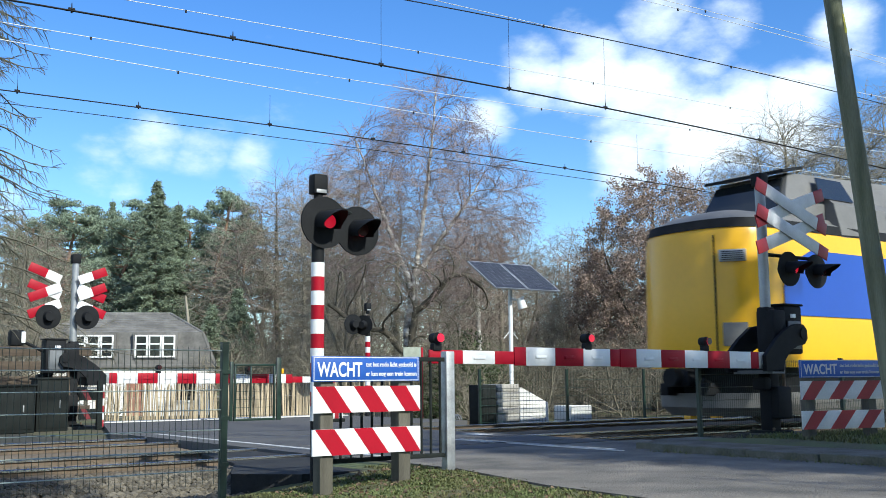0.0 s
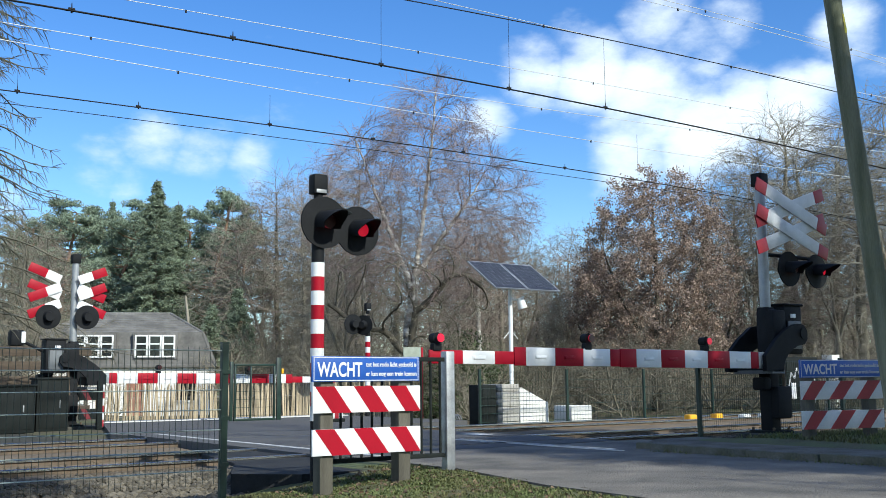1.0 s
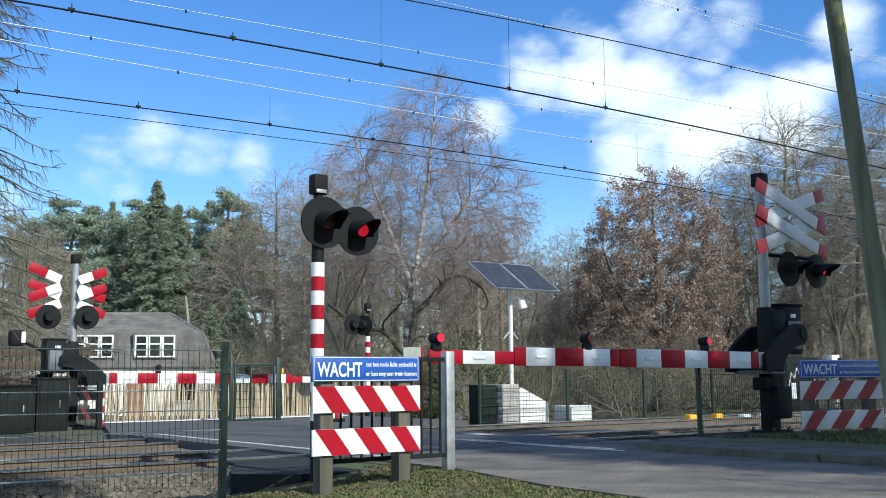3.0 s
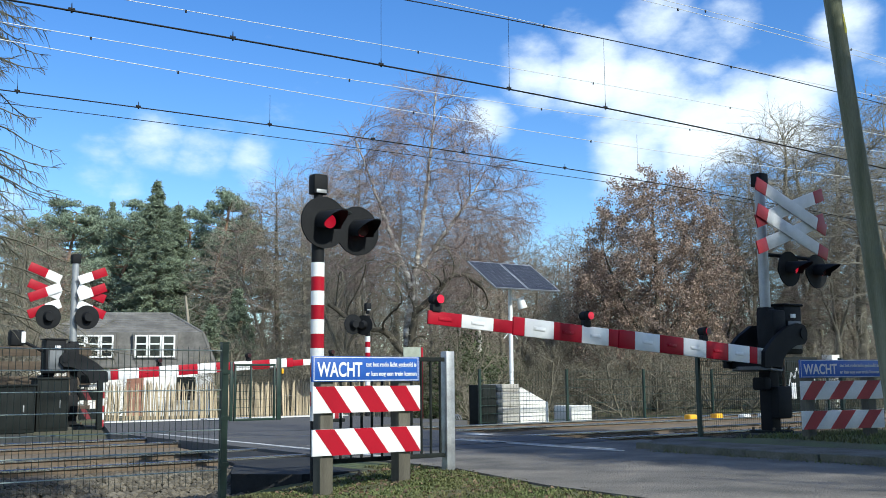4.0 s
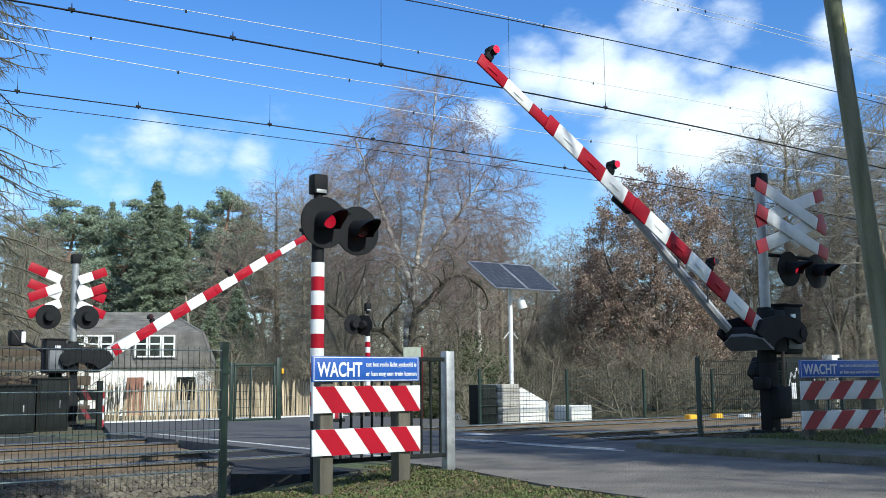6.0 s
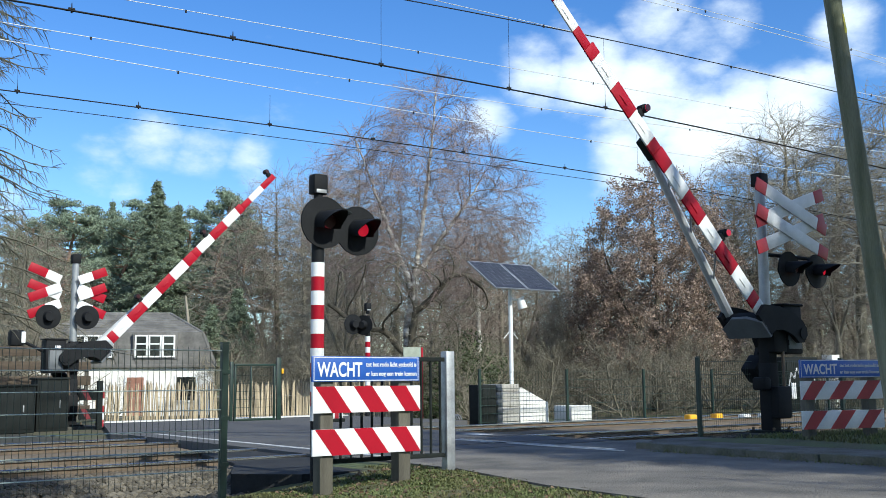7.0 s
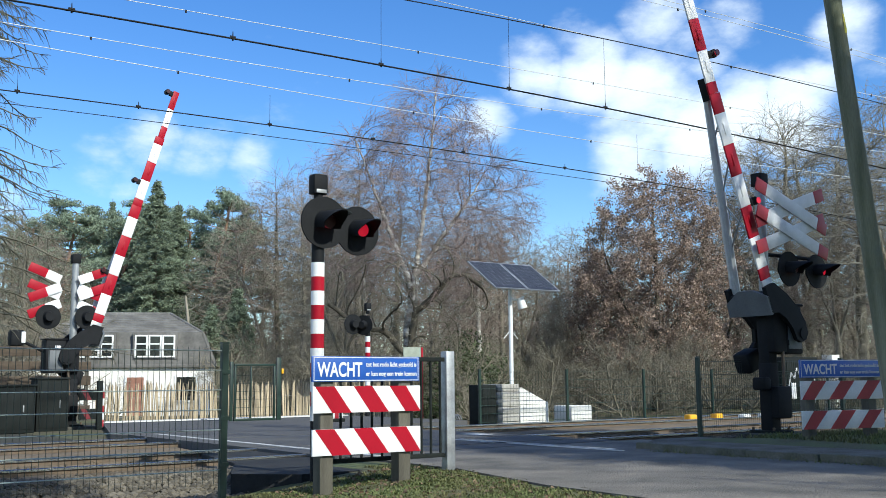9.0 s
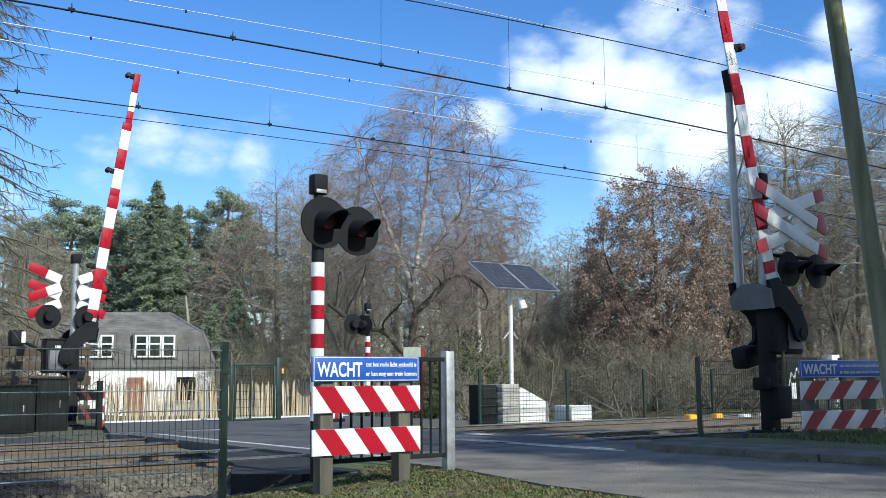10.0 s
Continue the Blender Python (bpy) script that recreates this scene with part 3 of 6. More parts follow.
def build_double_cross(parent, x, y, z, L, tilt, spacing, mats, width=0.2):
    for dz, k, dy in ((spacing / 2, 1, -0.03), (-spacing / 2, 1, -0.03), (spacing / 2, -1, 0.0), (-spacing / 2, -1, 0.0)):
        cross_arm(parent, pose(x, y + dy, z + dz) @ pose(0, 0, 0, 0, k * tilt, 0), L, width, mats)


def build_mast(name, x, y, h, z0, label):
    t = thing(name, x, y, z0, label, "crossing mast")
    bm = B()
    tube(bm, (0, 0, 0), (0, 0, h), 0.085, 0.08, 20)
    part("post", bm, GREY_STEEL, t)
    bm = B()
    box(bm, -0.10, 0.10, -0.10, 0.10, h, h + 0.22, 0.02)
    part("bell", bm, BLACK, t, "black warning bell housing")
    bm = B()
    box(bm, -0.42, 0.72, -0.40, 0.36, -0.25, 0.06, 0.03)
    part("footing", bm, mat("dark_concrete", (0.07, 0.068, 0.058), 0.95, var=0.5, scale=4, fine=40, bump=0.5), t, "dark concrete footing")
    return t


def text_part(words, size, material, parent, x, y, z, width, bold=0.0):
    """Flat lettering on a panel that faces -y, fitted to a width."""
    cu = bpy.data.curves.new("lettering", "FONT")
    cu.body, cu.size, cu.extrude, cu.offset = words, size, 0.002, bold
    tmp = bpy.data.objects.new("lettering", cu)
    me = bpy.data.meshes.new_from_object(tmp)
    bpy.data.objects.remove(tmp)
    xs = [v.co.x for v in me.vertices]
    k = width / (max(xs) - min(xs))
    me.transform(pose(x, y, z, 90, 0, 0) @ Matrix.Diagonal((k, 1, 1, 1)) @ Matrix.Translation((-min(xs), 0, 0)))
    me.materials.clear()
    me.materials.append(material)
    ob = new("lettering", me)
    ob.parent = parent
    return ob


def build_signal_cabinet(parent, s, y0):
    """Pedestal and machine boxes of a barrier, round its post."""
    for name, a in (("pedestal", (-0.115, 0.115, -0.115, 0.115, 0.0, 1.15)), ("pedestal_box", (-0.30, -0.12, -0.14, 0.10, 0.72, 0.92)),
                    ("machine_box", (0.20, 0.66, -0.20, 0.22, 1.28, 2.04)), ("post_sleeve", (-0.105, 0.105, -0.105, 0.105, 0.9, 2.02)), ("hinge_block", (-0.10, 0.23, -0.21, 0.12, 1.30, 1.97)),
                    ("junction_box", (-0.10, 0.24, -0.24, 0.10, 0.28, 0.78))):
        bm = B()
        x0, x1 = sorted((a[0] * s, a[1] * s))
        box(bm, x0, x1, a[2], a[3], a[4], a[5], 0.035)
        part(name, bm, BLACK, parent)
    bm = B()
    tube(bm, (0.10 * s, -0.2, 0.7), (0.14 * s, -0.18, 1.34), 0.025, n=8)
    part("conduit", bm, RUST, parent)
    # lid, hinges and latch of the machine box, bolts at the foot
    bm = B()
    box(bm, *sorted((0.18 * s, 0.68 * s)), -0.22, 0.24, 2.04, 2.075, 0.012)
    part("machine_lid", bm, BLACK, parent)
    bm = B()
    box(bm, *sorted((0.27 * s, 0.60 * s)), -0.216, -0.198, 1.36, 1.80, 0.008)
    part("machine_door", bm, CAP_GREY, parent, "dark grey access door")
    for z in (1.42, 1.72):
        bm = B()
        tube(bm, (0.25 * s, -0.215, z), (0.25 * s, -0.215, z + 0.08), 0.014, n=8)
        part("door_hinge", bm, BLACK, parent)
    bm = B()
    box(bm, *sorted((-0.24 * s, 0.24 * s)), -0.24, 0.24, 0.055, 0.10, 0.008)
    part("base_plate", bm, DARK_STEEL, parent)
    for i in (-0.19, 0.19):
        for j in (-0.19, 0.19):
            bm = B()
            tube(bm, (i, j, 0.095), (i, j, 0.15), 0.022, n=6)
            part("bolt", bm, RUST, parent)
    bm = B()
    box(bm, *sorted((0.34 * s, 0.46 * s)), -0.225, -0.203, 1.85, 1.91, 0.003)
    part("type_plate", bm, WHITE, parent, "small white type plate")


# near barrier, at the right of the lane
mast_near = build_mast("crossing_mast", 13.74, 10.1, 3.95, 0.02, "grey steel mast with double red-white cross and red flashers")
build_signal_cabinet(mast_near, 1, 0)
build_double_cross(mast_near, 0.29, -0.36, 3.39, 1.88, 18.5, 0.41, (DULL_SHADED_RED, DULL_SHADED_WHITE), 0.205)
for i, dx in enumerate((0.46, 1.20)):
    lamp_disc(mast_near, dx, -0.16, 2.64, 0, 0.28, i)
bm = B()
tube(bm, (0, -0.02, 2.86), (1.4, -0.02, 2.86), 0.03, n=8)
part("lamp_bracket", bm, DARK_STEEL, mast_near)
boom_near = build_boom("barrier_boom", 14.23, 9.9, 1.62, -1, "red and white striped barrier boom with grey carrier beam")

# far barrier, beyond the tracks
mast_far = build_mast("crossing_mast", 7.30, 24.6, 3.85, -0.1, "grey steel mast with split red-white cross beyond the tracks")
build_signal_cabinet(mast_far, -1, 0)
for sx in (-1, 1):
    for dz, k in ((0.19, 1), (-0.19, 1), (0.19, -1), (-0.19, -1)):
        m = pose(-0.18, -0.2, 3.18 + dz - 0.02) @ pose(0, 0, 0, 0, 22 * k, 0)
        bm = B()
        x0, x1 = sorted((sx * 0.22, sx * 0.56))
        box(bm, x0, x1, -0.01, 0.01, -0.105, 0.105, 0.004)
        arm = part("cross_arm", bm, WHITE, mast_far, "white board with red end", at=m @ pose(0, 0.02 * k, 0))
        bm = B()
        x0, x1 = sorted((sx * 0.56, sx * (0.90 if sx > 0 else 0.98)))
        box(bm, x0, x1, -0.01, 0.01, -0.105, 0.105, 0.004)
        part("red_end", bm, RED, arm)
lamp_disc(mast_far, -0.66, -0.28, 2.56, 180, 0.28)
lamp_disc(mast_far, 0.24, -0.20, 2.58, 180, 0.28)
boom_far = build_boom("barrier_boom", 7.05, 24.4, 1.50, 1, "red and white striped barrier boom beyond the tracks", False)


# flashing signals on striped posts
def build_post_signal(x, y, z0, h, facing, label):
    t = thing("flashing_signal", x, y, z0, label, "flashing signal")
    bm = B()
    tube(bm, (0, 0, 0), (0, 0, h - 0.35), 0.068, n=20)
    post = part("post", bm, BLACK, t)
    z = 2.19 - z0
    k = 0
    while z > 0.7:
        bm = B()
        tube(bm, (0, 0, z - 0.152), (0, 0, z), 0.072, n=20)
        part("band", bm, WHITE if k % 2 == 0 else RED, post, "white reflective band" if k % 2 == 0 else "red reflective band")
        z -= 0.152
        k += 1
    bm = B()
    box(bm, -0.085, 0.085, -0.07, 0.07, h - 0.22, h, 0.02)
    tube(bm, (0, 0, h - 0.3), (0, 0, h - 0.2), 0.05, n=12)
    bell = part("bell", bm, BLACK, t, "black warning bell housing")
    bm = B()
    box(bm, -0.06, 0.06, -0.076, -0.068, h - 0.21, h - 0.17, 0.002)
    part("plate", bm, GREY_STEEL, bell)
    return t


sig = build_post_signal(5.4, 9.62, -0.15, 3.30, 1, "striped red-white post with two black flasher discs")
lamp_disc(sig, 0.03, -0.09, 2.77, 0, 0.28, 0)
lamp_disc(sig, 0.66, 0.26, 2.77, 0, 0.28, 1)
bm = B()
tube(bm, (0.0, 0.0, 3.03), (0.72, 0.36, 2.95), 0.03, n=8)
part("lamp_bracket", bm, DARK_STEEL, sig)
sig2 = build_post_signal(15.42, 24.6, -0.1, 3.22, -1, "striped red-white post with flasher discs seen from behind")
lamp_disc(sig2, -0.42, 0.10, 2.62, 180, 0.28)
lamp_disc(sig2, -0.12, 0.02, 2.60, 120, 0.28)


# ---- hazard boards ----
def build_hazard_board(x, y, z, rz, W, lean, label, mats):
    red, white = mats
    t = thing("warning_fence", x, y, z, label, "warning fence", rz=rz)
    for px in (0.10, W - 0.24):
        bm = B()
        box(bm, px, px + 0.14, 0.03, 0.17, -0.25, 1.16, 0.008)
        part("post", bm, WOOD_OLD, t, "weathered square wooden post")
    for z0, z1 in ((0.235, 0.48), (0.63, 0.88)):
        bm = B()
        box(bm, 0.0, W, 0, 0.03, z0, z1, 0.003)
        p = part("plank", bm, white, t, "white reflective board with red slanting stripes")
        for a, b in ((0.02, 0.19), (0.365, 0.535), (0.70, 0.86)):
            sh = 0.155
            if lean > 0:
                q = [(a, z1), (b, z1), (b + sh, z0), (a + sh, z0)]
            else:
                q = [(a + sh, z1), (b + sh, z1), (b, z0), (a, z0)]
                q = [(max(0, u - 0.04), v) for u, v in q]
            bm = B()
            poly(bm, [(min(u, 1) * W, -0.0025, v) for u, v in q], 0.004)
            part("stripe", bm, red, p, "red reflective stripe", smooth=False)
    bm = B()
    box(bm, -0.01, W - 0.01, -0.004, 0.022, 0.925, 1.165, 0.004)
    s = part("sign_panel", bm, BLUE, t, "blue sign with white lettering")
    bm = B()
    for a in ((0.005, W - 0.025, 0.932, 0.939), (0.005, W - 0.025, 1.151, 1.158), (0.005, 0.012, 0.932, 1.158), (W - 0.032, W - 0.025, 0.932, 1.158)):
        box(bm, a[0], a[1], -0.0065, -0.0035, a[2], a[3])
    part("border", bm, white, s)
    text_part("WACHT", 0.19, white, s, 0.035 * W, -0.0055, 0.975, 0.405 * W, 0.004)
    text_part("tot het rode licht gedoofd is", 0.062, white, s, 0.475 * W, -0.0055, 1.068, 0.485 * W, 0.0012)
    text_part("er kan nog een trein komen", 0.062, white, s, 0.475 * W, -0.0055, 0.978, 0.485 * W, 0.0012)
    return t


build_hazard_board(4.755, 8.55, 0.0, 0, 1.225, 1, "red-white striped boards under a blue WACHT sign", (RED, WHITE))
build_hazard_board(12.15, 8.42, 0.0, -17, 1.36, -1, "red-white striped boards coloured as shaded, under a blue WACHT sign", (DULL_SHADED_RED, DULL_SHADED_WHITE))


# ---- fences ----
def mesh_panel(parent, x0, x1, z0, z1, material, step=0.05, hs=0.2, r=0.0028, cross=GREEN_STEEL):
    bm = B()
    n = int((x1 - x0) / step)
    for i in range(n + 1):
        x = x0 + i * (x1 - x0) / n
        tube(bm, (x, 0, z0), (x, 0, z1), r, n=3, cap=False)
    panel = part("mesh_panel", bm, material, parent, "welded wire mesh panel")
    bm = B()
    z = z1 - 0.03
    while z > z0:
        for dy in (-0.008, 0.008):
            tube(bm, (x0, dy, z), (x1, dy, z), r * 1.6, n=6, cap=False)
        z -= hs
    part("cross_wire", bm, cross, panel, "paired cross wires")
    return panel


def build_mesh_fence(name, x, y, z, rz, posts, h, label, post_r=0.03, step=0.05, hs=0.2, skip=(), r=0.0028, cross=GREEN_STEEL):
    t = thing(name, x, y, z, label, "fence", rz=rz)
    for p in posts:
        bm = B()
        box(bm, p - post_r, p + post_r, -post_r, post_r, -0.4, h + 0.03, 0.006)
        box(bm, p - post_r - 0.004, p + post_r + 0.004, -post_r - 0.004, post_r + 0.004, h + 0.03, h + 0.045, 0.002)
        for k in range(int(h / 0.4)):
            box(bm, p - post_r - 0.01, p + post_r + 0.01, -post_r - 0.012, -post_r, 0.2 + k * 0.4, 0.235 + k * 0.4)
        part("post", bm, GREEN_STEEL, t, smooth=False)
    for i in range(len(posts) - 1):
        if i not in skip:
            mesh_panel(t, posts[i] + 0.03, posts[i + 1] - 0.03, 0.05, h, GREEN_STEEL, step, hs, r, cross)
    return t


build_mesh_fence("mesh_fence", 0, 8.5, 0.0, 0, (-3.65, -1.15, 1.35, 3.84), 1.235, "green welded mesh fence in front of the ballast slope", hs=0.172, cross=SUNLIT_GREEN)
build_mesh_fence("mesh_fence", 12.6, 10.55, -0.1, 0, (0.0, 1.9, 3.8, 6.3), 1.32, "dark green mesh fence beside the barrier mast")
build_mesh_fence("mesh_fence", 0, 19.6, -0.3, 0, (15.45, 18.3, 21.15, 24.0, 26.85, 29.7, 32.5, 35.3, 38.1, 41), 1.46, "green welded mesh fence beyond the tracks", r=0.003, step=0.1)
# gate leaf with frame, beyond the tracks
gate = thing("mesh_gate", 11.05, 24.0, -0.1, "dark green mesh gate with frame beyond the tracks", "gate")
for name, a in (("post", (-0.05, 0.03, -0.3, 1.55)), ("post", (1.24, 1.36, -0.3, 1.66)), ("frame_rail", (0.06, 1.2, 1.44, 1.50)), ("frame_rail", (0.06, 1.2, 0.08, 0.14)), ("frame_stile", (0.06, 0.11, 0.14, 1.44)), ("frame_stile", (1.15, 1.2, 0.14, 1.44)), ("frame_stile", (0.5, 0.54, 0.14, 1.44))):
    bm = B()
    box(bm, a[0], a[1], -0.03, 0.03, a[2], a[3], 0.006)
    part(name, bm, GREEN_STEEL, gate)
mesh_panel(gate, 0.11, 1.15, 0.14, 1.44, GREEN_STEEL, 0.08)
bm = B()
box(bm, 1.36, 1.42, -0.05, 0.03, 1.25, 1.38, 0.01)
part("lock_tag", bm, YEL_PLASTIC, gate, "small yellow tag")

# barred railing and galvanised post beside the lane
rail = thing("barred_railing", 5.15, 9.08, 0.0, "dark steel barred railing with a galvanised end post", "railing")
bm = B()
box(bm, 1.45, 1.56, -0.14, -0.03, -0.3, 1.24, 0.01)
part("end_post", bm, GALV, rail, "galvanised square end post")
for z in (0.12, 1.13):
    bm = B()
    box(bm, -0.05, 1.45, -0.10, -0.06, z, z + 0.045, 0.005)
    part("rail", bm, DARK_STEEL, rail)
for i in range(12):
    bm = B()
    tube(bm, (0.05 + i * 0.123, -0.08, 0.13), (0.05 + i * 0.123, -0.08, 1.15), 0.014, n=8)
    part("bar", bm, DARK_STEEL, rail)

# split chestnut paling in front of the house
pal = thing("chestnut_paling", 8.7, 27.0, -0.2, "pale split chestnut paling fence wired together", "fence")
rng = random.Random(4)
pales = []
for k in range(5):
    bm = B()
    w = 0.013 + 0.003 * k
    poly(bm, [(-w, -0.012, 0), (w, -0.012, 0), (w * 0.8, -0.012, 1.02 + 0.03 * k), (0.0, -0.012, 1.10 + 0.03 * k), (-w * 0.8, -0.012, 1.04)], 0.024)
    pales.append(mesh_of("pale", bm, mat("split_pale", (0.43, 0.35, 0.235), 0.85, var=0.35, scale=3, fine=30, bump=0.3, obj_var=0.35, stretch=(4, 4, 0.6))))
for i in range(185):
    ob = new("pale", pales[rng.randrange(5)])
    ob.parent = pal
    ob.matrix_basis = pose(i * 0.049 + rng.uniform(-0.02, 0.02), rng.uniform(-0.02, 0.02), rng.uniform(-0.10, 0.03), 0, rng.uniform(-4, 4), rng.uniform(-15, 15))
for z in (0.25, 0.75):
    bm = B()
    tube(bm, (-0.1, 0.02, z), (9.1, 0.02, z), 0.006, n=5)
    part("binding_wire", bm, GALV, pal)

# ---- leaning pole beside the path ----
pole = thing("wooden_pole", 9.93, 5.73, 0.0, "leaning green-stained round wooden pole", "pole")
bm = B()
n = 14
rings = []
for k in range(15):
    f = k / 14
    z = -0.3 + f * 6.3
    cx, cy = -0.075 * z, 0.055 * z
    r = 0.108 - 0.022 * f
    rings.append([bm.verts.new((cx + r * math.cos(a * 2 * math.pi / n) * (1 + 0.03 * noise.noise(Vector((a, z * 0.7, 0)))), cy + r * math.sin(a * 2 * math.pi / n), z)) for a in range(n)])
for k in range(14):
    for a in range(n):
        bm.faces.new((rings[k][a], rings[k][(a + 1) % n], rings[k + 1][(a + 1) % n], rings[k + 1][a]))
bm.faces.new(rings[-1])
part("shaft", bm, POLE_WOOD, pole)
# a dab of old yellow paint that follows the round of the shaft
bm = B()
dab = []
for k in range(7):
    z = 4.50 + 0.035 * k
    w = (0.35, 0.8, 1.0, 0.7, 0.55, 0.62, 0.3)[k]
    dab.append([bm.verts.new((-0.075 * z + 0.0965 * math.cos(a), 0.055 * z + 0.0965 * math.sin(a), z + 0.01 * math.sin(a * 7))) for a in (radians(-100 + w * 9 * q) for q in range(6))])
for k in range(6):
    for q in range(5):
        bm.faces.new((dab[k][q], dab[k][q + 1], dab[k + 1][q + 1], dab[k + 1][q]))
part("paint_mark", bm, mat("yellow_mark", (0.45, 0.42, 0.05), 0.7, var=0.4), pole, "faded yellow paint dab")

# ---- concrete blocks, cabinet and solar mast beyond the tracks ----
blk = thing("block_stack", 16.74, 20.3, -0.3, "stack of beige concrete blocks beside a pale wedge", "concrete block")
for i in range(6):
    bm = B()
    box(bm, 0.0, 0.54, 0, 0.8, 0.19 * i, 0.19 * i + 0.182, 0.012)
    part("block", bm, CONCRETE, blk)
wedge = thing("concrete_wedge", 17.30, 20.3, -0.3, "pale smooth concrete wedge block with sloping top", "concrete block")
bm = B()
poly(bm, [(0, 0, 0), (0.98, 0, 0), (0.98, 0, 0.64), (0.08, 0, 1.04), (0, 0, 1.04)], 0.9)
part("body", bm, WHITE_CONC, wedge, smooth=False)
cab = thing("equipment_cabinet", 16.2, 20.5, -0.3, "dark green steel equipment cabinet on the verge", "cabinet")
bm = B()
box(bm, 0, 0.5, 0, 0.5, 0, 1.12, 0.02)
part("body", bm, DARK_STEEL, cab)
bm = B()
box(bm, 0.05, 0.45, -0.015, 0.0, 0.1, 1.02, 0.008)
part("door", bm, DARK_STEEL, cab)
low = thing("low_block", 19.1, 20.3, -0.3, "low pale concrete block behind the mesh fence", "concrete block")
bm = B()
box(bm, 0, 0.76, 0, 0.7, 0, 0.54, 0.02)
part("body", bm, WHITE_CONC, low)
cyl = thing("coiled_wire", 15.25, 20.6, -0.22, "small pale coil of wire on the ground", "coil")
bm = B()
for k in range(5):
    for j in range(12):
        a, b = j / 12 * 6.283, (j + 1) / 12 * 6.283
        tube(bm, (0.07 * k, 0.2 * math.cos(a), 0.12 + 0.2 * math.sin(a)), (0.07 * k, 0.2 * math.cos(b), 0.12 + 0.2 * math.sin(b)), 0.012, n=5)
part("loops", bm, GALV, cyl)

sol = thing("solar_mast", 17.55, 20.9, -0.3, "white steel mast carrying two solar panels and a camera", "solar mast")
WHITE_STEEL = mat("white_steel", (0.75, 0.76, 0.76), 0.4, var=0.1, scale=4, fine=40, bump=0.02)
PV = mat("solar_cells", (0.03, 0.032, 0.042), 0.35, var=0.2, bump=0, spec=0.3)
bm = B()
tube(bm, (0, 0, 0), (0, 0, 3.75), 0.055, n=16)
part("pole", bm, WHITE_STEEL, sol)
tilt = pose(0.2, 0.05, 3.98, 34, 0, 0)
for k in (0, 1):
    bm = B()
    x0 = -1.14 + k * 1.13
    box(bm, x0, x0 + 1.10, -0.72, 0.72, -0.02, 0.02, 0.006)
    p = part("solar_panel", bm, GREY_STEEL, sol, "dark solar panel in an aluminium frame", at=tilt)
    for i in range(6):
        for j in range(8):
            bm = B()
            a, b = x0 + 0.03 + i * 0.174, -0.69 + j * 0.173
            box(bm, a, a + 0.158, b, b + 0.157, 0.019, 0.024)
            part("cell", bm, PV, p, smooth=False)
bm = B()
box(bm, -0.06, 0.06, -0.3, 0.3, 3.62, 3.70, 0.01)
tube(bm, (0, 0, 3.6), (0.2, 0.05, 3.97), 0.04, n=10)
part("panel_bracket", bm, GREY_STEEL, sol)
bm = B()
tube(bm, (0, 0, 3.35), (0.22, -0.12, 3.35), 0.03, n=8)
tube(bm, (0.22, -0.12, 3.40), (0.30, -0.16, 3.12), 0.10, 0.12, 16)
part("camera_dome", bm, WHITE_STEEL, sol, "white dome camera on a short arm")
for s in (-1, 1):
    bm = B()
    tube(bm, (0, 0, 2.55), (0.24 * s, 0.0, 2.32), 0.012, n=6)
    part("stay", bm, WHITE_STEEL, sol)

board = thing("notice_board", 16.9, 25.0, -0.2, "small pale notice board on a red-edged post", "notice board")
bm = B()
box(bm, 0.0, 0.62, 0, 0.03, 1.72, 2.12, 0.01)
part("panel", bm, mat("pale_green_board", (0.30, 0.33, 0.27), 0.6), board)
bm = B()
box(bm, 0.64, 0.70, 0, 0.05, 0.0, 2.12, 0.01)
part("post", bm, RED, board, "red post")

# yellow covers and cable ends beside the rails
for x, y, c, lab in ((20.2, 17.2, YEL_PLASTIC, "yellow plastic track equipment cover between the rails"), (21.2, 17.2, YEL_PLASTIC, "yellow plastic track equipment cover between the rails"), (22.3, 17.2, WHITE_CONC, "pale concrete cable cover beside the rails"), (23.1, 17.2, WHITE_CONC, "pale concrete cable cover beside the rails")):
    t = thing("track_cover", x, y, -0.20, lab, "track cover", "covers beside the rails")
    bm = B()
    box(bm, -0.13, 0.13, -0.11, 0.11, 0, 0.25 if c is YEL_PLASTIC else 0.20, 0.03)
    box(bm, -0.18, 0.18, -0.14, 0.14, 0, 0.12, 0.01)
    part("cover", bm, c, t)


blkr = thing("traffic_block", 12.6, 21.6, -0.02, "small red and white traffic block on the road", "traffic block")
bm = B()
box(bm, -0.25, 0.25, -0.09, 0.09, 0.0, 0.08, 0.015)
part("foot", bm, DARK_STEEL, blkr)
for k in range(4):
    bm = B()
    box(bm, -0.22 + 0.11 * k, -0.111 + 0.11 * k, -0.03, 0.03, 0.08, 0.36, 0.008)
    part("panel", bm, DULL_SHADED_WHITE if k % 2 else DULL_SHADED_RED, blkr)


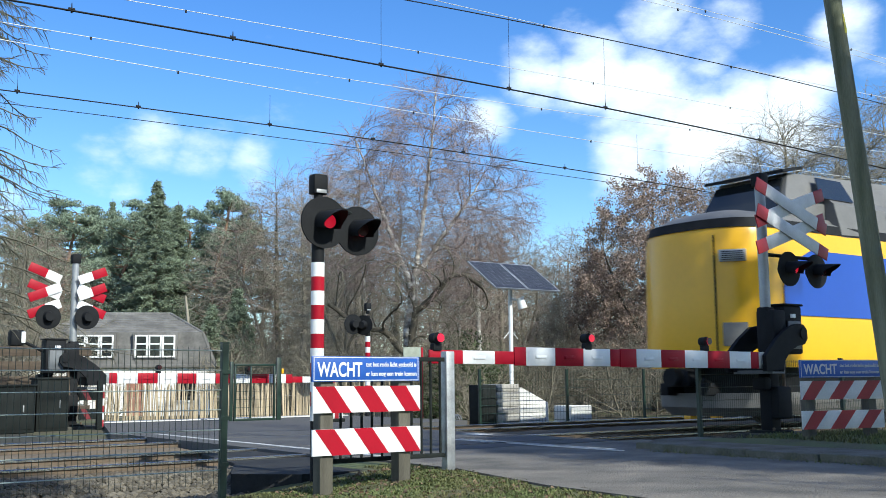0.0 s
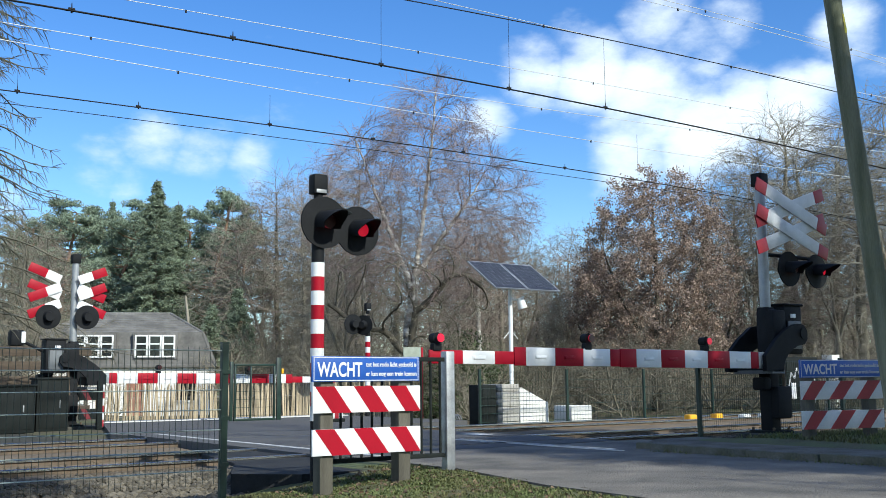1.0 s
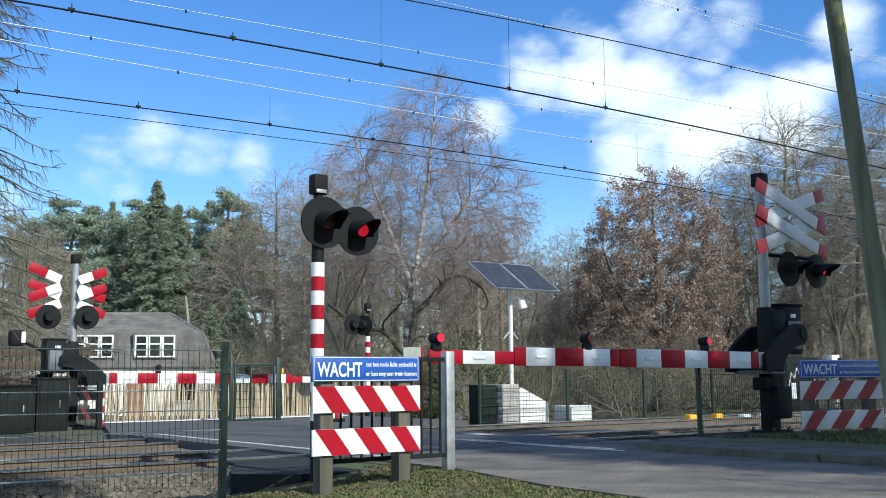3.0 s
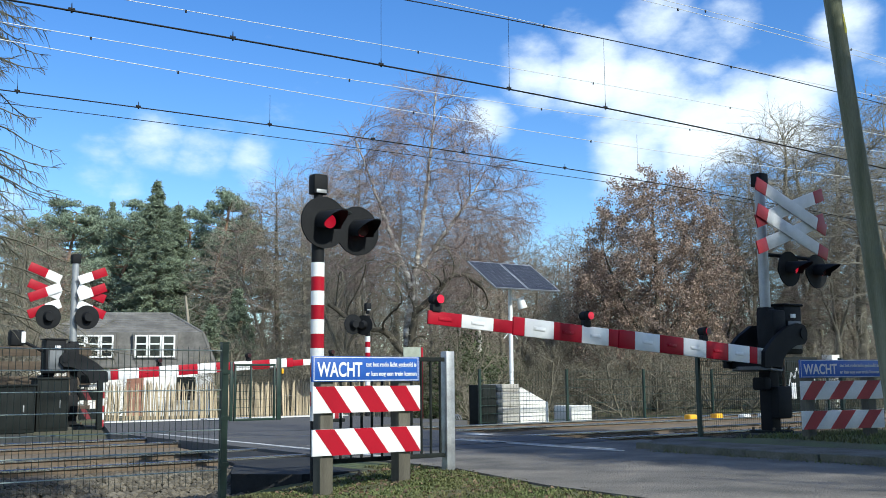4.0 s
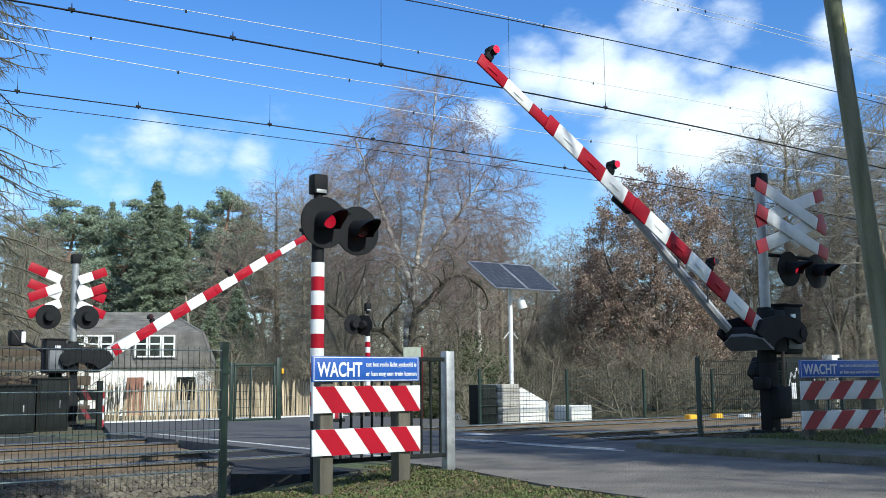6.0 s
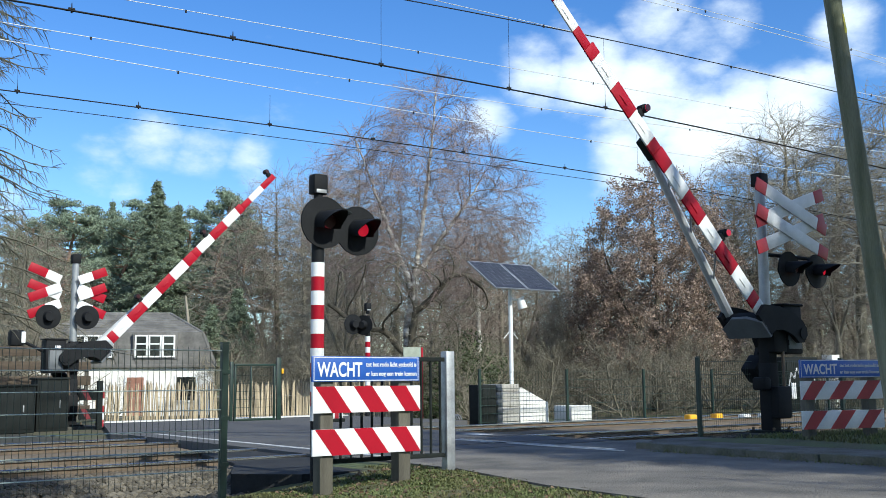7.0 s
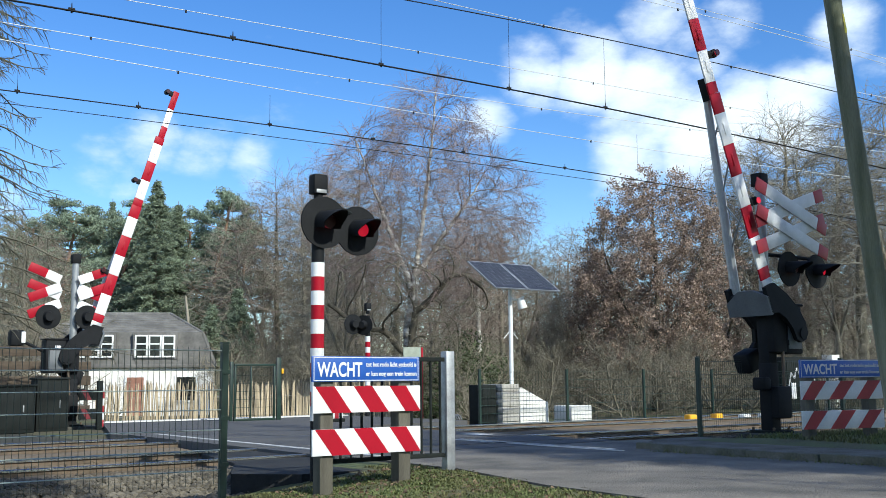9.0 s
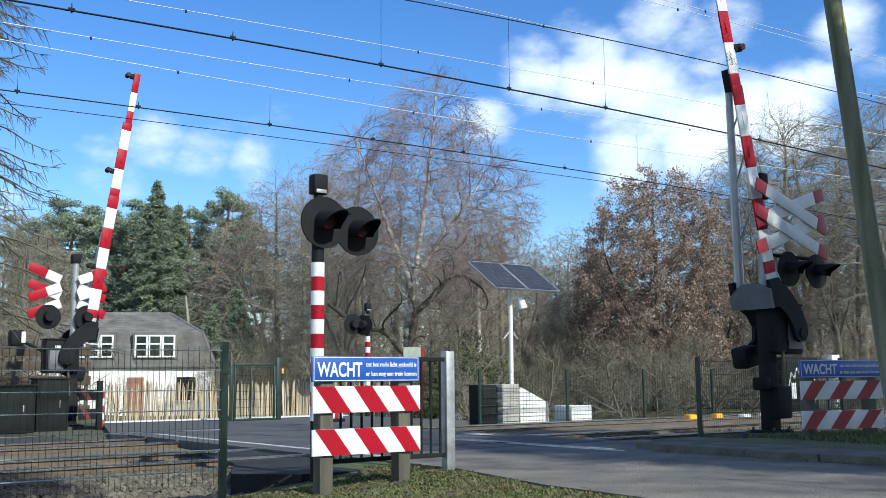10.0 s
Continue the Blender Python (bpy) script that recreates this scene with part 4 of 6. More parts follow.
# ---- cabinets and plank screen beside the far barrier ----
for x, y, w, d, h, lab in ((5.35, 23.6, 0.9, 0.6, 1.0, "dark green steel equipment cabinet beside the far barrier"), (6.35, 23.9, 0.7, 0.55, 1.15, "dark steel relay cabinet beside the far barrier"), (3.9, 24.2, 1.1, 0.6, 0.85, "low dark equipment cabinet behind the mesh fence")):
    t = thing("equipment_cabinet", x, y, -0.12, lab, "cabinet", "cabinets beside the far barrier")
    bm = B()
    box(bm, 0, w, 0, d, 0, h, 0.02)
    part("body", bm, DARK_STEEL, t)
    bm = B()
    box(bm, -0.03, w + 0.03, -0.03, d + 0.03, h, h + 0.05, 0.015)
    part("lid", bm, DARK_STEEL, t)
    bm = B()
    box(bm, 0.05, w - 0.05, -0.015, 0.0, 0.08, h - 0.06, 0.006)
    dr = part("door", bm, DARK_STEEL, t)
    bm = B()
    box(bm, w * 0.7, w * 0.7 + 0.03, -0.035, -0.012, h * 0.45, h * 0.6, 0.006)
    part("handle", bm, GALV, dr, "bright handle")
# Plank brown darkened: the screen's shade is put into the wood colour.
SHADED_PLANK = mat("shaded_plank", (0.085, 0.062, 0.042), 0.85, var=0.4, scale=3, fine=40, bump=0.3, stretch=(0.6, 4, 4))
scr = thing("plank_screen", 3.2, 30.5, -0.3, "brown horizontal plank screen beside the house", "fence")
for k in range(5):
    bm = B()
    box(bm, 0, 6.4, 0, 0.03, 0.35 + 0.42 * k, 0.62 + 0.42 * k, 0.006)
    part("plank", bm, SHADED_PLANK, scr)
for k in range(4):
    bm = B()
    box(bm, 0.1 + 2.05 * k, 0.2 + 2.05 * k, 0.03, 0.13, -0.2, 2.4, 0.01)
    part("post", bm, WOOD_OLD, scr)


# striped marker board and lamp head beside the far machine
mk = thing("marker_post", 7.72, 23.85, -0.12, "dark post with red and white reflector blocks", "marker post")
bm = B()
box(bm, -0.06, 0.06, -0.05, 0.05, -0.2, 1.12, 0.01)
part("post", bm, DARK_STEEL, mk)
for k in range(6):
    bm = B()
    box(bm, 0.062, 0.10, -0.05, 0.05, 0.08 + 0.16 * k, 0.23 + 0.16 * k, 0.004)
    part("reflector", bm, DULL_SHADED_WHITE if k % 2 else DULL_SHADED_RED, mk, "white reflector block" if k % 2 else "red reflector block")
for z in (0.25, 0.68):
    bm = B()
    box(bm, -0.46, -0.06, -0.015, 0.015, z, z + 0.24, 0.004)
    pl = part("plank", bm, DARK_STEEL, mk, "dark board with a red slanting stripe")
    bm = B()
    poly(bm, [(u, -0.019, v) for u, v in ((-0.42, z + 0.235), (-0.30, z + 0.235), (-0.18, z + 0.005), (-0.30, z + 0.005))], 0.005)
    # Stripe red dimmed so that its colour carries the shade by the machine.
    part("stripe", bm, mat("shade_dimmed_red", (0.16, 0.012, 0.018), 0.7, var=0.4, scale=5, fine=40), pl, smooth=False)
hd = B()
tube(hd, (-0.60, 0.0, 1.75), (-1.22, 0.0, 2.05), 0.035, n=8)
part("side_arm", hd, BLACK, mast_far)
hd = B()
box(hd, -1.42, -1.12, -0.16, 0.16, 1.90, 2.26, 0.05)
side_head = part("side_head", hd, BLACK, mast_far, "black lamp head with a pale rim")
hd = B()
box(hd, -1.20, -1.10, -0.17, 0.10, 1.96, 2.22, 0.02)
part("rim", hd, WHITE, side_head)

# dark cabinet with scrawled paint, pale kiosk and plate behind the far fence
gc = thing("equipment_cabinet", 28.5, 20.3, -0.35, "dark green cabinet scrawled with pale paint lines", "cabinet")
bm = B()
box(bm, 0, 1.75, 0, 0.6, 0, 1.95, 0.02)
part("body", bm, DARK_STEEL, gc)
for k in (0, 1):
    bm = B()
    box(bm, 0.06 + 0.84 * k, 0.85 + 0.84 * k, -0.02, 0.0, 0.12, 1.85, 0.008)
    part("door", bm, DARK_STEEL, gc)
for pts in (((0.1, 1.0), (0.25, 1.45), (0.4, 1.25), (0.55, 1.6), (0.7, 1.35), (0.95, 1.75)), ((1.0, 0.9), (0.75, 0.75), (1.1, 0.5), (0.7, 0.3), (1.3, 0.22), (1.5, 0.6)), ((1.2, 1.5), (1.5, 1.2), (1.3, 0.95))):
    bm = B()
    for (a0, b0), (a1, b1) in zip(pts, pts[1:]):
        tube(bm, (a0, -0.022, b0), (a1, -0.022, b1), 0.022, n=6)
    part("paint_scrawl", bm, DULL_SHADED_WHITE, gc, "pale sprayed line")
kio = thing("kiosk", 31.4, 20.5, -0.35, "narrow pale grey equipment kiosk", "cabinet")
bm = B()
box(bm, 0, 0.45, 0, 0.4, 0, 2.05, 0.02)
part("body", bm, WHITE_CONC, kio)
bm = B()
box(bm, 0.04, 0.41, -0.015, 0.0, 0.1, 1.9, 0.006)
part("door", bm, WHITE_CONC, kio)
npl = thing("notice_plate", 27.7, 19.53, 0.28, "small pale plate on the mesh fence", "plate")
bm = B()
box(bm, 0, 0.22, 0, 0.02, 0, 0.5, 0.004)
part("plate", bm, DULL_SHADED_WHITE, npl)


# ---- house ----
SLATE = mat("grey_shingle", (0.175, 0.168, 0.157), 0.8, var=0.4, scale=1.5, fine=9, bump=0.3)
RENDER_W = mat("white_render", (0.80, 0.77, 0.72), 0.85, var=0.1, scale=1.2, fine=30, bump=0.1)
WIN_FRAME = mat("white_window_frame", (0.8, 0.8, 0.79), 0.5, var=0.08)
BRICK_RED = mat("red_brown_wall", (0.33, 0.16, 0.11), 0.85, var=0.3, scale=3, fine=20)


def build_house():
    t = thing("house", 15.3, 44.6, -0.8, "white rendered house with grey shingled mansard roof", "house", rz=-26)
    W, Dp = 3.9, 5.6
    bm = B()
    box(bm, -W, W, 0, Dp, 0, 2.55)
    part("wall", bm, RENDER_W, t, "white rendered ground floor wall", smooth=False)
    bm = B()
    # mansard: steep lower slope, shallow upper slope with hipped ends
    lv = [(-W - 0.1, -0.1, 2.5), (W + 0.1, -0.1, 2.5), (W + 0.1, Dp + 0.1, 2.5), (-W - 0.1, Dp + 0.1, 2.5),
          (-W + 0.45, 0.22, 3.95), (W - 0.45, 0.22, 3.95), (W - 0.45, Dp - 0.22, 3.95), (-W + 0.45, Dp - 0.22, 3.95),
          (-1.7, Dp / 2, 4.95), (1.85, Dp / 2, 4.95)]
    v = [bm.verts.new(p) for p in lv]
    for f in ((0, 1, 5, 4), (1, 2, 6, 5), (2, 3, 7, 6), (3, 0, 4, 7), (4, 5, 9, 8), (6, 7, 8, 9), (5, 6, 9), (7, 4, 8), (3, 2, 1, 0)):
        bm.faces.new([v[i] for i in f])
    bmesh.ops.recalc_face_normals(bm, faces=bm.faces)
    roof = part("roof", bm, SLATE, t, "grey shingled mansard roof", smooth=False)
    # courses of shingles on the steep face
    for k in range(9):
        f0 = k / 9
        z = 2.5 + 1.45 * f0
        y = -0.1 + 0.32 * f0
        bm = B()
        box(bm, -W - 0.1 + 0.55 * f0, W + 0.1 - 0.55 * f0, y - 0.025, y + 0.03, z - 0.02, z + 0.15)
        part("shingle_course", bm, SLATE, roof, smooth=False)
    # courses on the shallow upper slope, hip ridges and ridge cap
    for k in range(8):
        f0 = k / 8
        z, y = 3.95 + f0, 0.22 + (Dp / 2 - 0.22) * f0
        bm = B()
        box(bm, -W + 0.45 + (W - 0.45 - 1.7) * f0, W - 0.45 - (W - 0.45 - 1.85) * f0, y - 0.03, y + 0.05, z - 0.01, z + 0.035)
        part("shingle_course", bm, SLATE, roof, smooth=False)
    for p0, p1 in ((lv[4], lv[8]), (lv[5], lv[9]), (lv[8], lv[9]), (lv[1], lv[5]), (lv[0], lv[4])):
        bm = B()
        tube(bm, p0, p1, 0.07, n=8)
        part("ridge_tile", bm, SLATE, roof)
    for c in (-1.15, 1.45):
        bm = B()
        box(bm, c - 0.95, c + 0.95, -0.12, 0.9, 2.78, 3.96, 0.01)
        dm = part("dormer", bm, SLATE, t, "grey clad dormer", smooth=False)
        for j in range(3):
            x0 = c - 0.86 + j * 0.58
            bm = B()
            for a in ((0, 0.55, 0, 0.07), (0, 0.55, 0.98, 1.05), (0, 0.07, 0.07, 0.98), (0.48, 0.55, 0.07, 0.98), (0.07, 0.48, 0.60, 0.66), (0.07, 0.48, 0.33, 0.36)):
                box(bm, x0 + a[0], x0 + a[1], -0.19, -0.125, 2.86 + a[2] * 0.93, 2.86 + a[3] * 0.93)
            wf = part("window", bm, WIN_FRAME, dm, "white window frame", smooth=False)
            bm = B()
            box(bm, x0 + 0.06, x0 + 0.49, -0.145, -0.13, 2.92, 3.78)
            part("pane", bm, GLASS_DARK, wf, smooth=False)
    # ground floor openings
    for x0, x1, z0, z1 in ((-2.6, -1.5, 0.9, 2.1), (0.2, 1.1, 0.05, 2.1), (2.3, 3.3, 0.9, 2.1)):
        bm = B()
        box(bm, x0, x1, -0.06, -0.002, z0, z1)
        wf = part("window", bm, WIN_FRAME, t, smooth=False)
        bm = B()
        box(bm, x0 + 0.1, x1 - 0.1, -0.075, -0.055, z0 + 0.1, z1 - 0.1)
        part("pane", bm, BRICK_RED if x0 == 0.2 else GLASS_DARK, wf, smooth=False)
    bm = B()
    box(bm, -W - 0.12, W + 0.12, -0.16, -0.02, 2.42, 2.56, 0.01)
    part("eaves_board", bm, SLATE, t)


build_house()


# ---- train ----
def build_train():
    t = thing("train", 0, NEAR, 0.0, "yellow and blue electric passenger train with raised cab", "train")
    hw = 1.42

    def section(x, w, z0, z1, zr, n=7):
        """Half-rounded cross-section: sides up to z1, roof up to zr."""
        pts = [(x, -w * 0.94, z0), (x, -w, z0 + 0.25), (x, -w, z1)]
        for i in range(1, n):
            a = math.pi * i / n
            pts.append((x, -w * math.cos(a), z1 + (zr - z1) * math.sin(a) ** 0.75))
        pts += [(x, w, z1), (x, w, z0 + 0.25), (x, w * 0.94, z0)]
        return pts

    def loft(name, secs, material, parent, label=""):
        bm = B()
        rings = [[bm.verts.new(p) for p in s] for s in secs]
        for a, b in zip(rings, rings[1:]):
            for i in range(len(a) - 1):
                bm.faces.new((a[i], b[i], b[i + 1], a[i + 1]))
            bm.faces.new((a[-1], b[-1], b[0], a[0]))
        bm.faces.new(rings[0][::-1])
        bm.faces.new(rings[-1])
        bmesh.ops.recalc_face_normals(bm, faces=bm.faces)
        return part(name, bm, material, parent, label)

    # nose: a tall blunt rounded yellow end, flat on top
    def nose_ring(z, ins, n=28):
        """Plan outline of the end at height z: superellipse front, straight sides."""
        pts = []
        for i in range(n + 1):
            a = math.pi * i / n
            c, s = math.cos(a), math.sin(a)
            y = -(hw - ins) * (abs(c) ** 0.8) * (1 if c > 0 else -1)
            x = 1.15 - (1.15 - ins) * (abs(s) ** 0.8)
            pts.append((x, y, z))
        pts = [(5.2, -(hw - ins * 0.3), z)] + pts + [(5.2, hw - ins * 0.3, z)]
        return pts

    def stack(name, levels, material, parent, label="", cap=True):
        bm = B()
        rings = [[bm.verts.new(p) for p in nose_ring(z, i)] for z, i in levels]
        for a, b in zip(rings, rings[1:]):
            for i in range(len(a) - 1):
                bm.faces.new((a[i], a[i + 1], b[i + 1], b[i]))
        if cap:
            bm.faces.new(rings[-1])
            bm.faces.new(rings[0][::-1])
        bmesh.ops.recalc_face_normals(bm, faces=bm.faces)
        return part(name, bm, material, parent, label)

    nose = stack("nose", ((1.12, 0.06), (1.5, 0.0), (3.50, 0.03), (3.66, 0.07)), YELLOW, t, "tall rounded yellow end of the train")
    stack("nose_recess", ((0.62, 0.42), (1.12, 0.30)), BLACK, t, "dark recess under the rounded end")
    stack("nose_plough", ((0.24, 0.40), (0.40, 0.22), (0.66, 0.20)), T_GREY, t, "grey plough under the rounded end")
    stack("nose_band", ((3.66, 0.05), (3.84, 0.11)), BLACK, t, "black band above the yellow end")
    stack("nose_deck", ((3.84, 0.13), (4.00, 0.45), (4.10, 0.85)), T_GREY, t, "grey sloping deck in front of the cab")
    # raised cab
    bm = B()
    lv = []
    for x, w, z in ((1.75, 0.98, 3.75), (6.5, 1.25, 3.75), (2.0, 0.98, 4.35), (6.5, 1.2, 4.35), (2.35, 0.82, 4.92), (6.5, 0.85, 5.05)):
        lv += [bm.verts.new((x, -w, z)), bm.verts.new((x, w, z))]
    q = lv
    for f in ((0, 2, 6, 4), (1, 5, 7, 3), (4, 6, 10, 8), (5, 9, 11, 7), (0, 4, 5, 1), (4, 8, 9, 5), (8, 10, 11, 9), (2, 3, 7, 6), (6, 7, 11, 10), (0, 1, 3, 2)):
        bm.faces.new([q[i] for i in f])
    bmesh.ops.recalc_face_normals(bm, faces=bm.faces)
    cabp = part("cab", bm, T_GREY, t, "grey raised driver's cab", smooth=False)
    bm = B()
    poly(bm, [(1.84, -0.92, 4.12), (1.84, 0.92, 4.12), (2.24, 0.80, 4.80), (2.24, -0.80, 4.80)], 0.04, (-1, 0, 0.3))
    part("windscreen", bm, GLASS_DARK, cabp, "dark raked windscreen", smooth=False)
    bm = B()
    poly(bm, [(2.02, -0.96, 4.88), (2.02, 0.96, 4.88), (2.7, 0.92, 5.02), (2.7, -0.92, 5.02)], 0.06, (0, 0, 1))
    part("visor", bm, BLACK, cabp, "black peak over the windscreen", smooth=False)
    bm = B()
    poly(bm, [(2.9, -1.13, 4.42), (4.0, -1.16, 4.42), (3.85, -0.98, 4.86), (3.0, -0.97, 4.86)], 0.02, (0, -1, 0.3))
    part("side_window", bm, GLASS_DARK, cabp, smooth=False)
    # body
    L = 27.0
    secs = [section(5.0, hw, 1.10, 3.6, 4.75), section(L, hw, 1.10, 3.6, 4.75)]
    body = loft("body", secs, T_GREY, t, "grey roofed coach body")
    roofhump = loft("roof_fairing", [section(3.2, 1.38, 3.4, 3.72, 4.85), section(9.5, 1.38, 3.4, 3.72, 4.85)], T_GREY, t)
    for s in (-1, 1):
        y = s * (hw + 0.006)
        for nm, mt, z0, z1, x0, x1, lab in (("lower_panel", YELLOW, 1.22, 2.06, 5.2, L - 0.1, "yellow lower side panel"), ("blue_panel", T_BLUE, 2.064, 3.30, 1.2, L - 0.1, "blue side panel"), ("upper_stripe", YELLOW, 3.304, 3.58, 5.2, L - 0.1, "yellow upper stripe")):
            bm = B()
            if nm == "blue_panel":
                poly(bm, [(x0, y - s * 0.006, z0), (x1, y - s * 0.006, z0), (x1, y - s * 0.006, z1), (x0 + 0.9, y - s * 0.006, z1), (x0 + 0.3, y - s * 0.006, z1 - 0.25), (x0, y - s * 0.006, z0 + 0.5)], 0.014, (0, s, 0))
            else:
                box(bm, x0, x1, min(y - s * 0.006, y + s * 0.006), max(y - s * 0.006, y + s * 0.006), z0, z1)
            part(nm, bm, mt, t, lab, smooth=False)
        for k in range(8):
            bm = B()
            x0 = 9.6 + k * 2.1
            box(bm, x0, x0 + 1.4, min(y + s * 0.006, y + s * 0.016), max(y + s * 0.006, y + s * 0.016), 2.25, 3.05)
            part("window", bm, GLASS_DARK, t, "dark coach window", smooth=False)
        bm = B()
        box(bm, 7.4, 8.6, min(y + s * 0.006, y + s * 0.018), max(y + s * 0.006, y + s * 0.018), 1.25, 3.2)
        part("door", bm, T_BLUE, t, "blue coach door", smooth=False)
        if s > 0:
            continue

        # fittings on the curved end, set square to its surface
        def on_nose(deg):
            a = radians(deg)
            c, q = math.cos(a) ** 0.8, math.sin(a) ** 0.8
            p = Vector((1.15 - 1.15 * q, s * hw * c, 0))
            a2 = radians(deg + 2)
            d = Vector((1.15 - 1.15 * math.sin(a2) ** 0.8, s * hw * math.cos(a2) ** 0.8, 0)) - p
            return p, math.degrees(math.atan2(d.y, d.x))
        p, yaw = on_nose(47)
        m = pose(p.x, p.y, 0, 0, 0, yaw + (180 if s < 0 else 0))
        bm = B()
        box(bm, -0.24, 0.24, -0.02, 0.02, 3.02, 3.24, 0.012)
        v = part("vent_grille", bm, GREY_STEEL, nose, "grey louvred grille", at=m)
        for k in range(5):
            bm = B()
            box(bm, -0.19, 0.19, -0.03, 0.03, 3.05 + 0.036 * k, 3.063 + 0.036 * k)
            part("louvre", bm, BLACK, v, smooth=False)
        bm = B()
        box(bm, -0.22, 0.22, -0.02, 0.02, 1.50, 1.92, 0.018)
        part("side_hatch", bm, T_GREY, nose, "grey framed lamp hatch", at=m)
        p, yaw = on_nose(63)
        bm = B()
        box(bm, -0.012, 0.012, -0.012, 0.012, 1.14, 3.52)
        part("seam", bm, BLACK, nose, smooth=False, at=pose(p.x, p.y, 0, 0, 0, yaw))
    # wheels and running gear
    for bx in (4.6, 22.0):
        bm = B()
        box(bm, bx - 1.7, bx + 1.7, -1.05, 1.05, 0.35, 0.95, 0.06)
        bogie = part("bogie", bm, DARK_STEEL, t, "dark bogie frame")
        for wx in (-1.25, 1.25):
            for sy in (-0.75, 0.75):
                bm = B()
                tube(bm, (bx + wx, sy - 0.07, 0.46), (bx + wx, sy + 0.07, 0.46), 0.46, n=28)
                part("wheel", bm, RUST, bogie, "rusty steel wheel")
    bm = B()
    box(bm, 7.5, 19.0, -1.2, 1.2, 0.45, 1.12, 0.08)
    part("underframe", bm, DARK_STEEL, t)
    bm = B()
    box(bm, -0.15, 0.9, -0.25, 0.25, 0.78, 1.10, 0.05)
    tube(bm, (-0.35, 0, 0.95), (0.3, 0, 0.95), 0.17, n=14)
    for yy in (-0.45, 0.42):
        tube(bm, (0.0, yy, 0.9), (0.6, yy * 0.8, 0.75), 0.05, n=8)
        box(bm, -0.05, 0.45, yy - 0.1, yy + 0.1, 0.62, 0.85, 0.03)
    part("coupler", bm, BLACK, t, "black automatic coupler")
    return t


train = build_train()


# ---- trees ----
BARK = mat("grey_bark", (0.19, 0.17, 0.125), 0.9, var=0.35, scale=3, fine=25, bump=0.4)
BARK_PALE = mat("pale_twigs", (0.30, 0.27, 0.21), 0.9, var=0.3, scale=2, fine=20, bump=0.2)
TWIG_RED = mat("reddish_twigs", (0.31, 0.245, 0.205), 0.9, var=0.25, scale=1, fine=10, bump=0)
TWIG = mat("brown_twigs", (0.255, 0.225, 0.165), 0.9, var=0.3, scale=1, fine=10, bump=0)
BIRCH_BARK = mat("birch_bark", (0.58, 0.55, 0.50), 0.8, var=0.5, scale=2.5, fine=16, bump=0.3, color2=(0.13, 0.11, 0.09), stretch=(1, 1, 2.2))
DRY_LEAF = mat("dry_oak_leaves", (0.315, 0.24, 0.19), 0.8, var=0.3, scale=0.6, fine=6, bump=0, island=0.45, color2=(0.29, 0.21, 0.16), thin=0.25)
PINE_NEEDLE = mat("pine_needles", (0.235, 0.285, 0.20), 0.8, var=0.3, scale=0.5, fine=5, bump=0, island=0.45, color2=(0.19, 0.24, 0.165), thin=0.12)
SPRUCE_NEEDLE = mat("spruce_needles", (0.215, 0.265, 0.175), 0.8, var=0.3, scale=0.5, fine=5, bump=0, island=0.4, thin=0.12)
PINE_BARK = mat("pine_bark", (0.26, 0.15, 0.09), 0.9, var=0.35, scale=3, fine=20, bump=0.4)
LARCH_TWIG = mat("larch_twigs", (0.13, 0.125, 0.09), 0.9, var=0.3, scale=1, fine=10, bump=0)
IVY = mat("evergreen_shrub", (0.06, 0.085, 0.03), 0.75, var=0.3, scale=0.7, fine=6, bump=0, island=0.45)


def ahead(side, depth):
    """Plan place from metres to the right of and along the camera's heading."""
    return side * 0.806 + depth * 0.592, -side * 0.592 + depth * 0.806


def spread(rng, d, angle):
    """A direction at an angle from d, turned at random round it."""
    o = d.orthogonal().normalized()
    o.rotate(Matrix.Rotation(rng.uniform(0, 6.283), 3, d))
    return (d * math.cos(angle) + o * math.sin(angle)).normalized()


def grow(seed, h, r, spec):
    """Branches as (start, end, radius, radius, level). spec: per level a dict of steps, wander, lift, first, kids, ratio, angle, thin."""
    rng = random.Random(seed)
    segs = []

    def branch(p, d, L, r, lev):
        s = spec[lev]
        n = s["steps"]
        for i in range(n):
            j = Vector((rng.gauss(0, 1), rng.gauss(0, 1), rng.gauss(0, 1))) * s["wander"]
            d = (d + j + Vector((0, 0, s["lift"]))).normalized()
            q = p + d * (L / n)
            r1 = max(0.003, r * (1 - s["thin"] / n))
            segs.append((p, q, r, r1, lev))
            p, r = q, r1
            f = (i + 1) / n
            if lev + 1 < len(spec) and f >= s["first"]:
                k = s["kids"]
                k = int(k) + (rng.random() < k - int(k))
                for _ in range(k):
                    a = radians(s["angle"]) * rng.uniform(0.7, 1.3)
                    branch(p, spread(rng, d, a), L * s["ratio"] * rng.uniform(0.6, 1.25) * (1.15 - 0.55 * f), min(r * s.get("rk", 0.55), (1, 0.09, 0.034, 0.011, 0.006)[lev + 1]), lev + 1)

    branch(Vector((0, 0, -0.3)), Vector((0, 0, 1)), h, r, 0)
    return segs


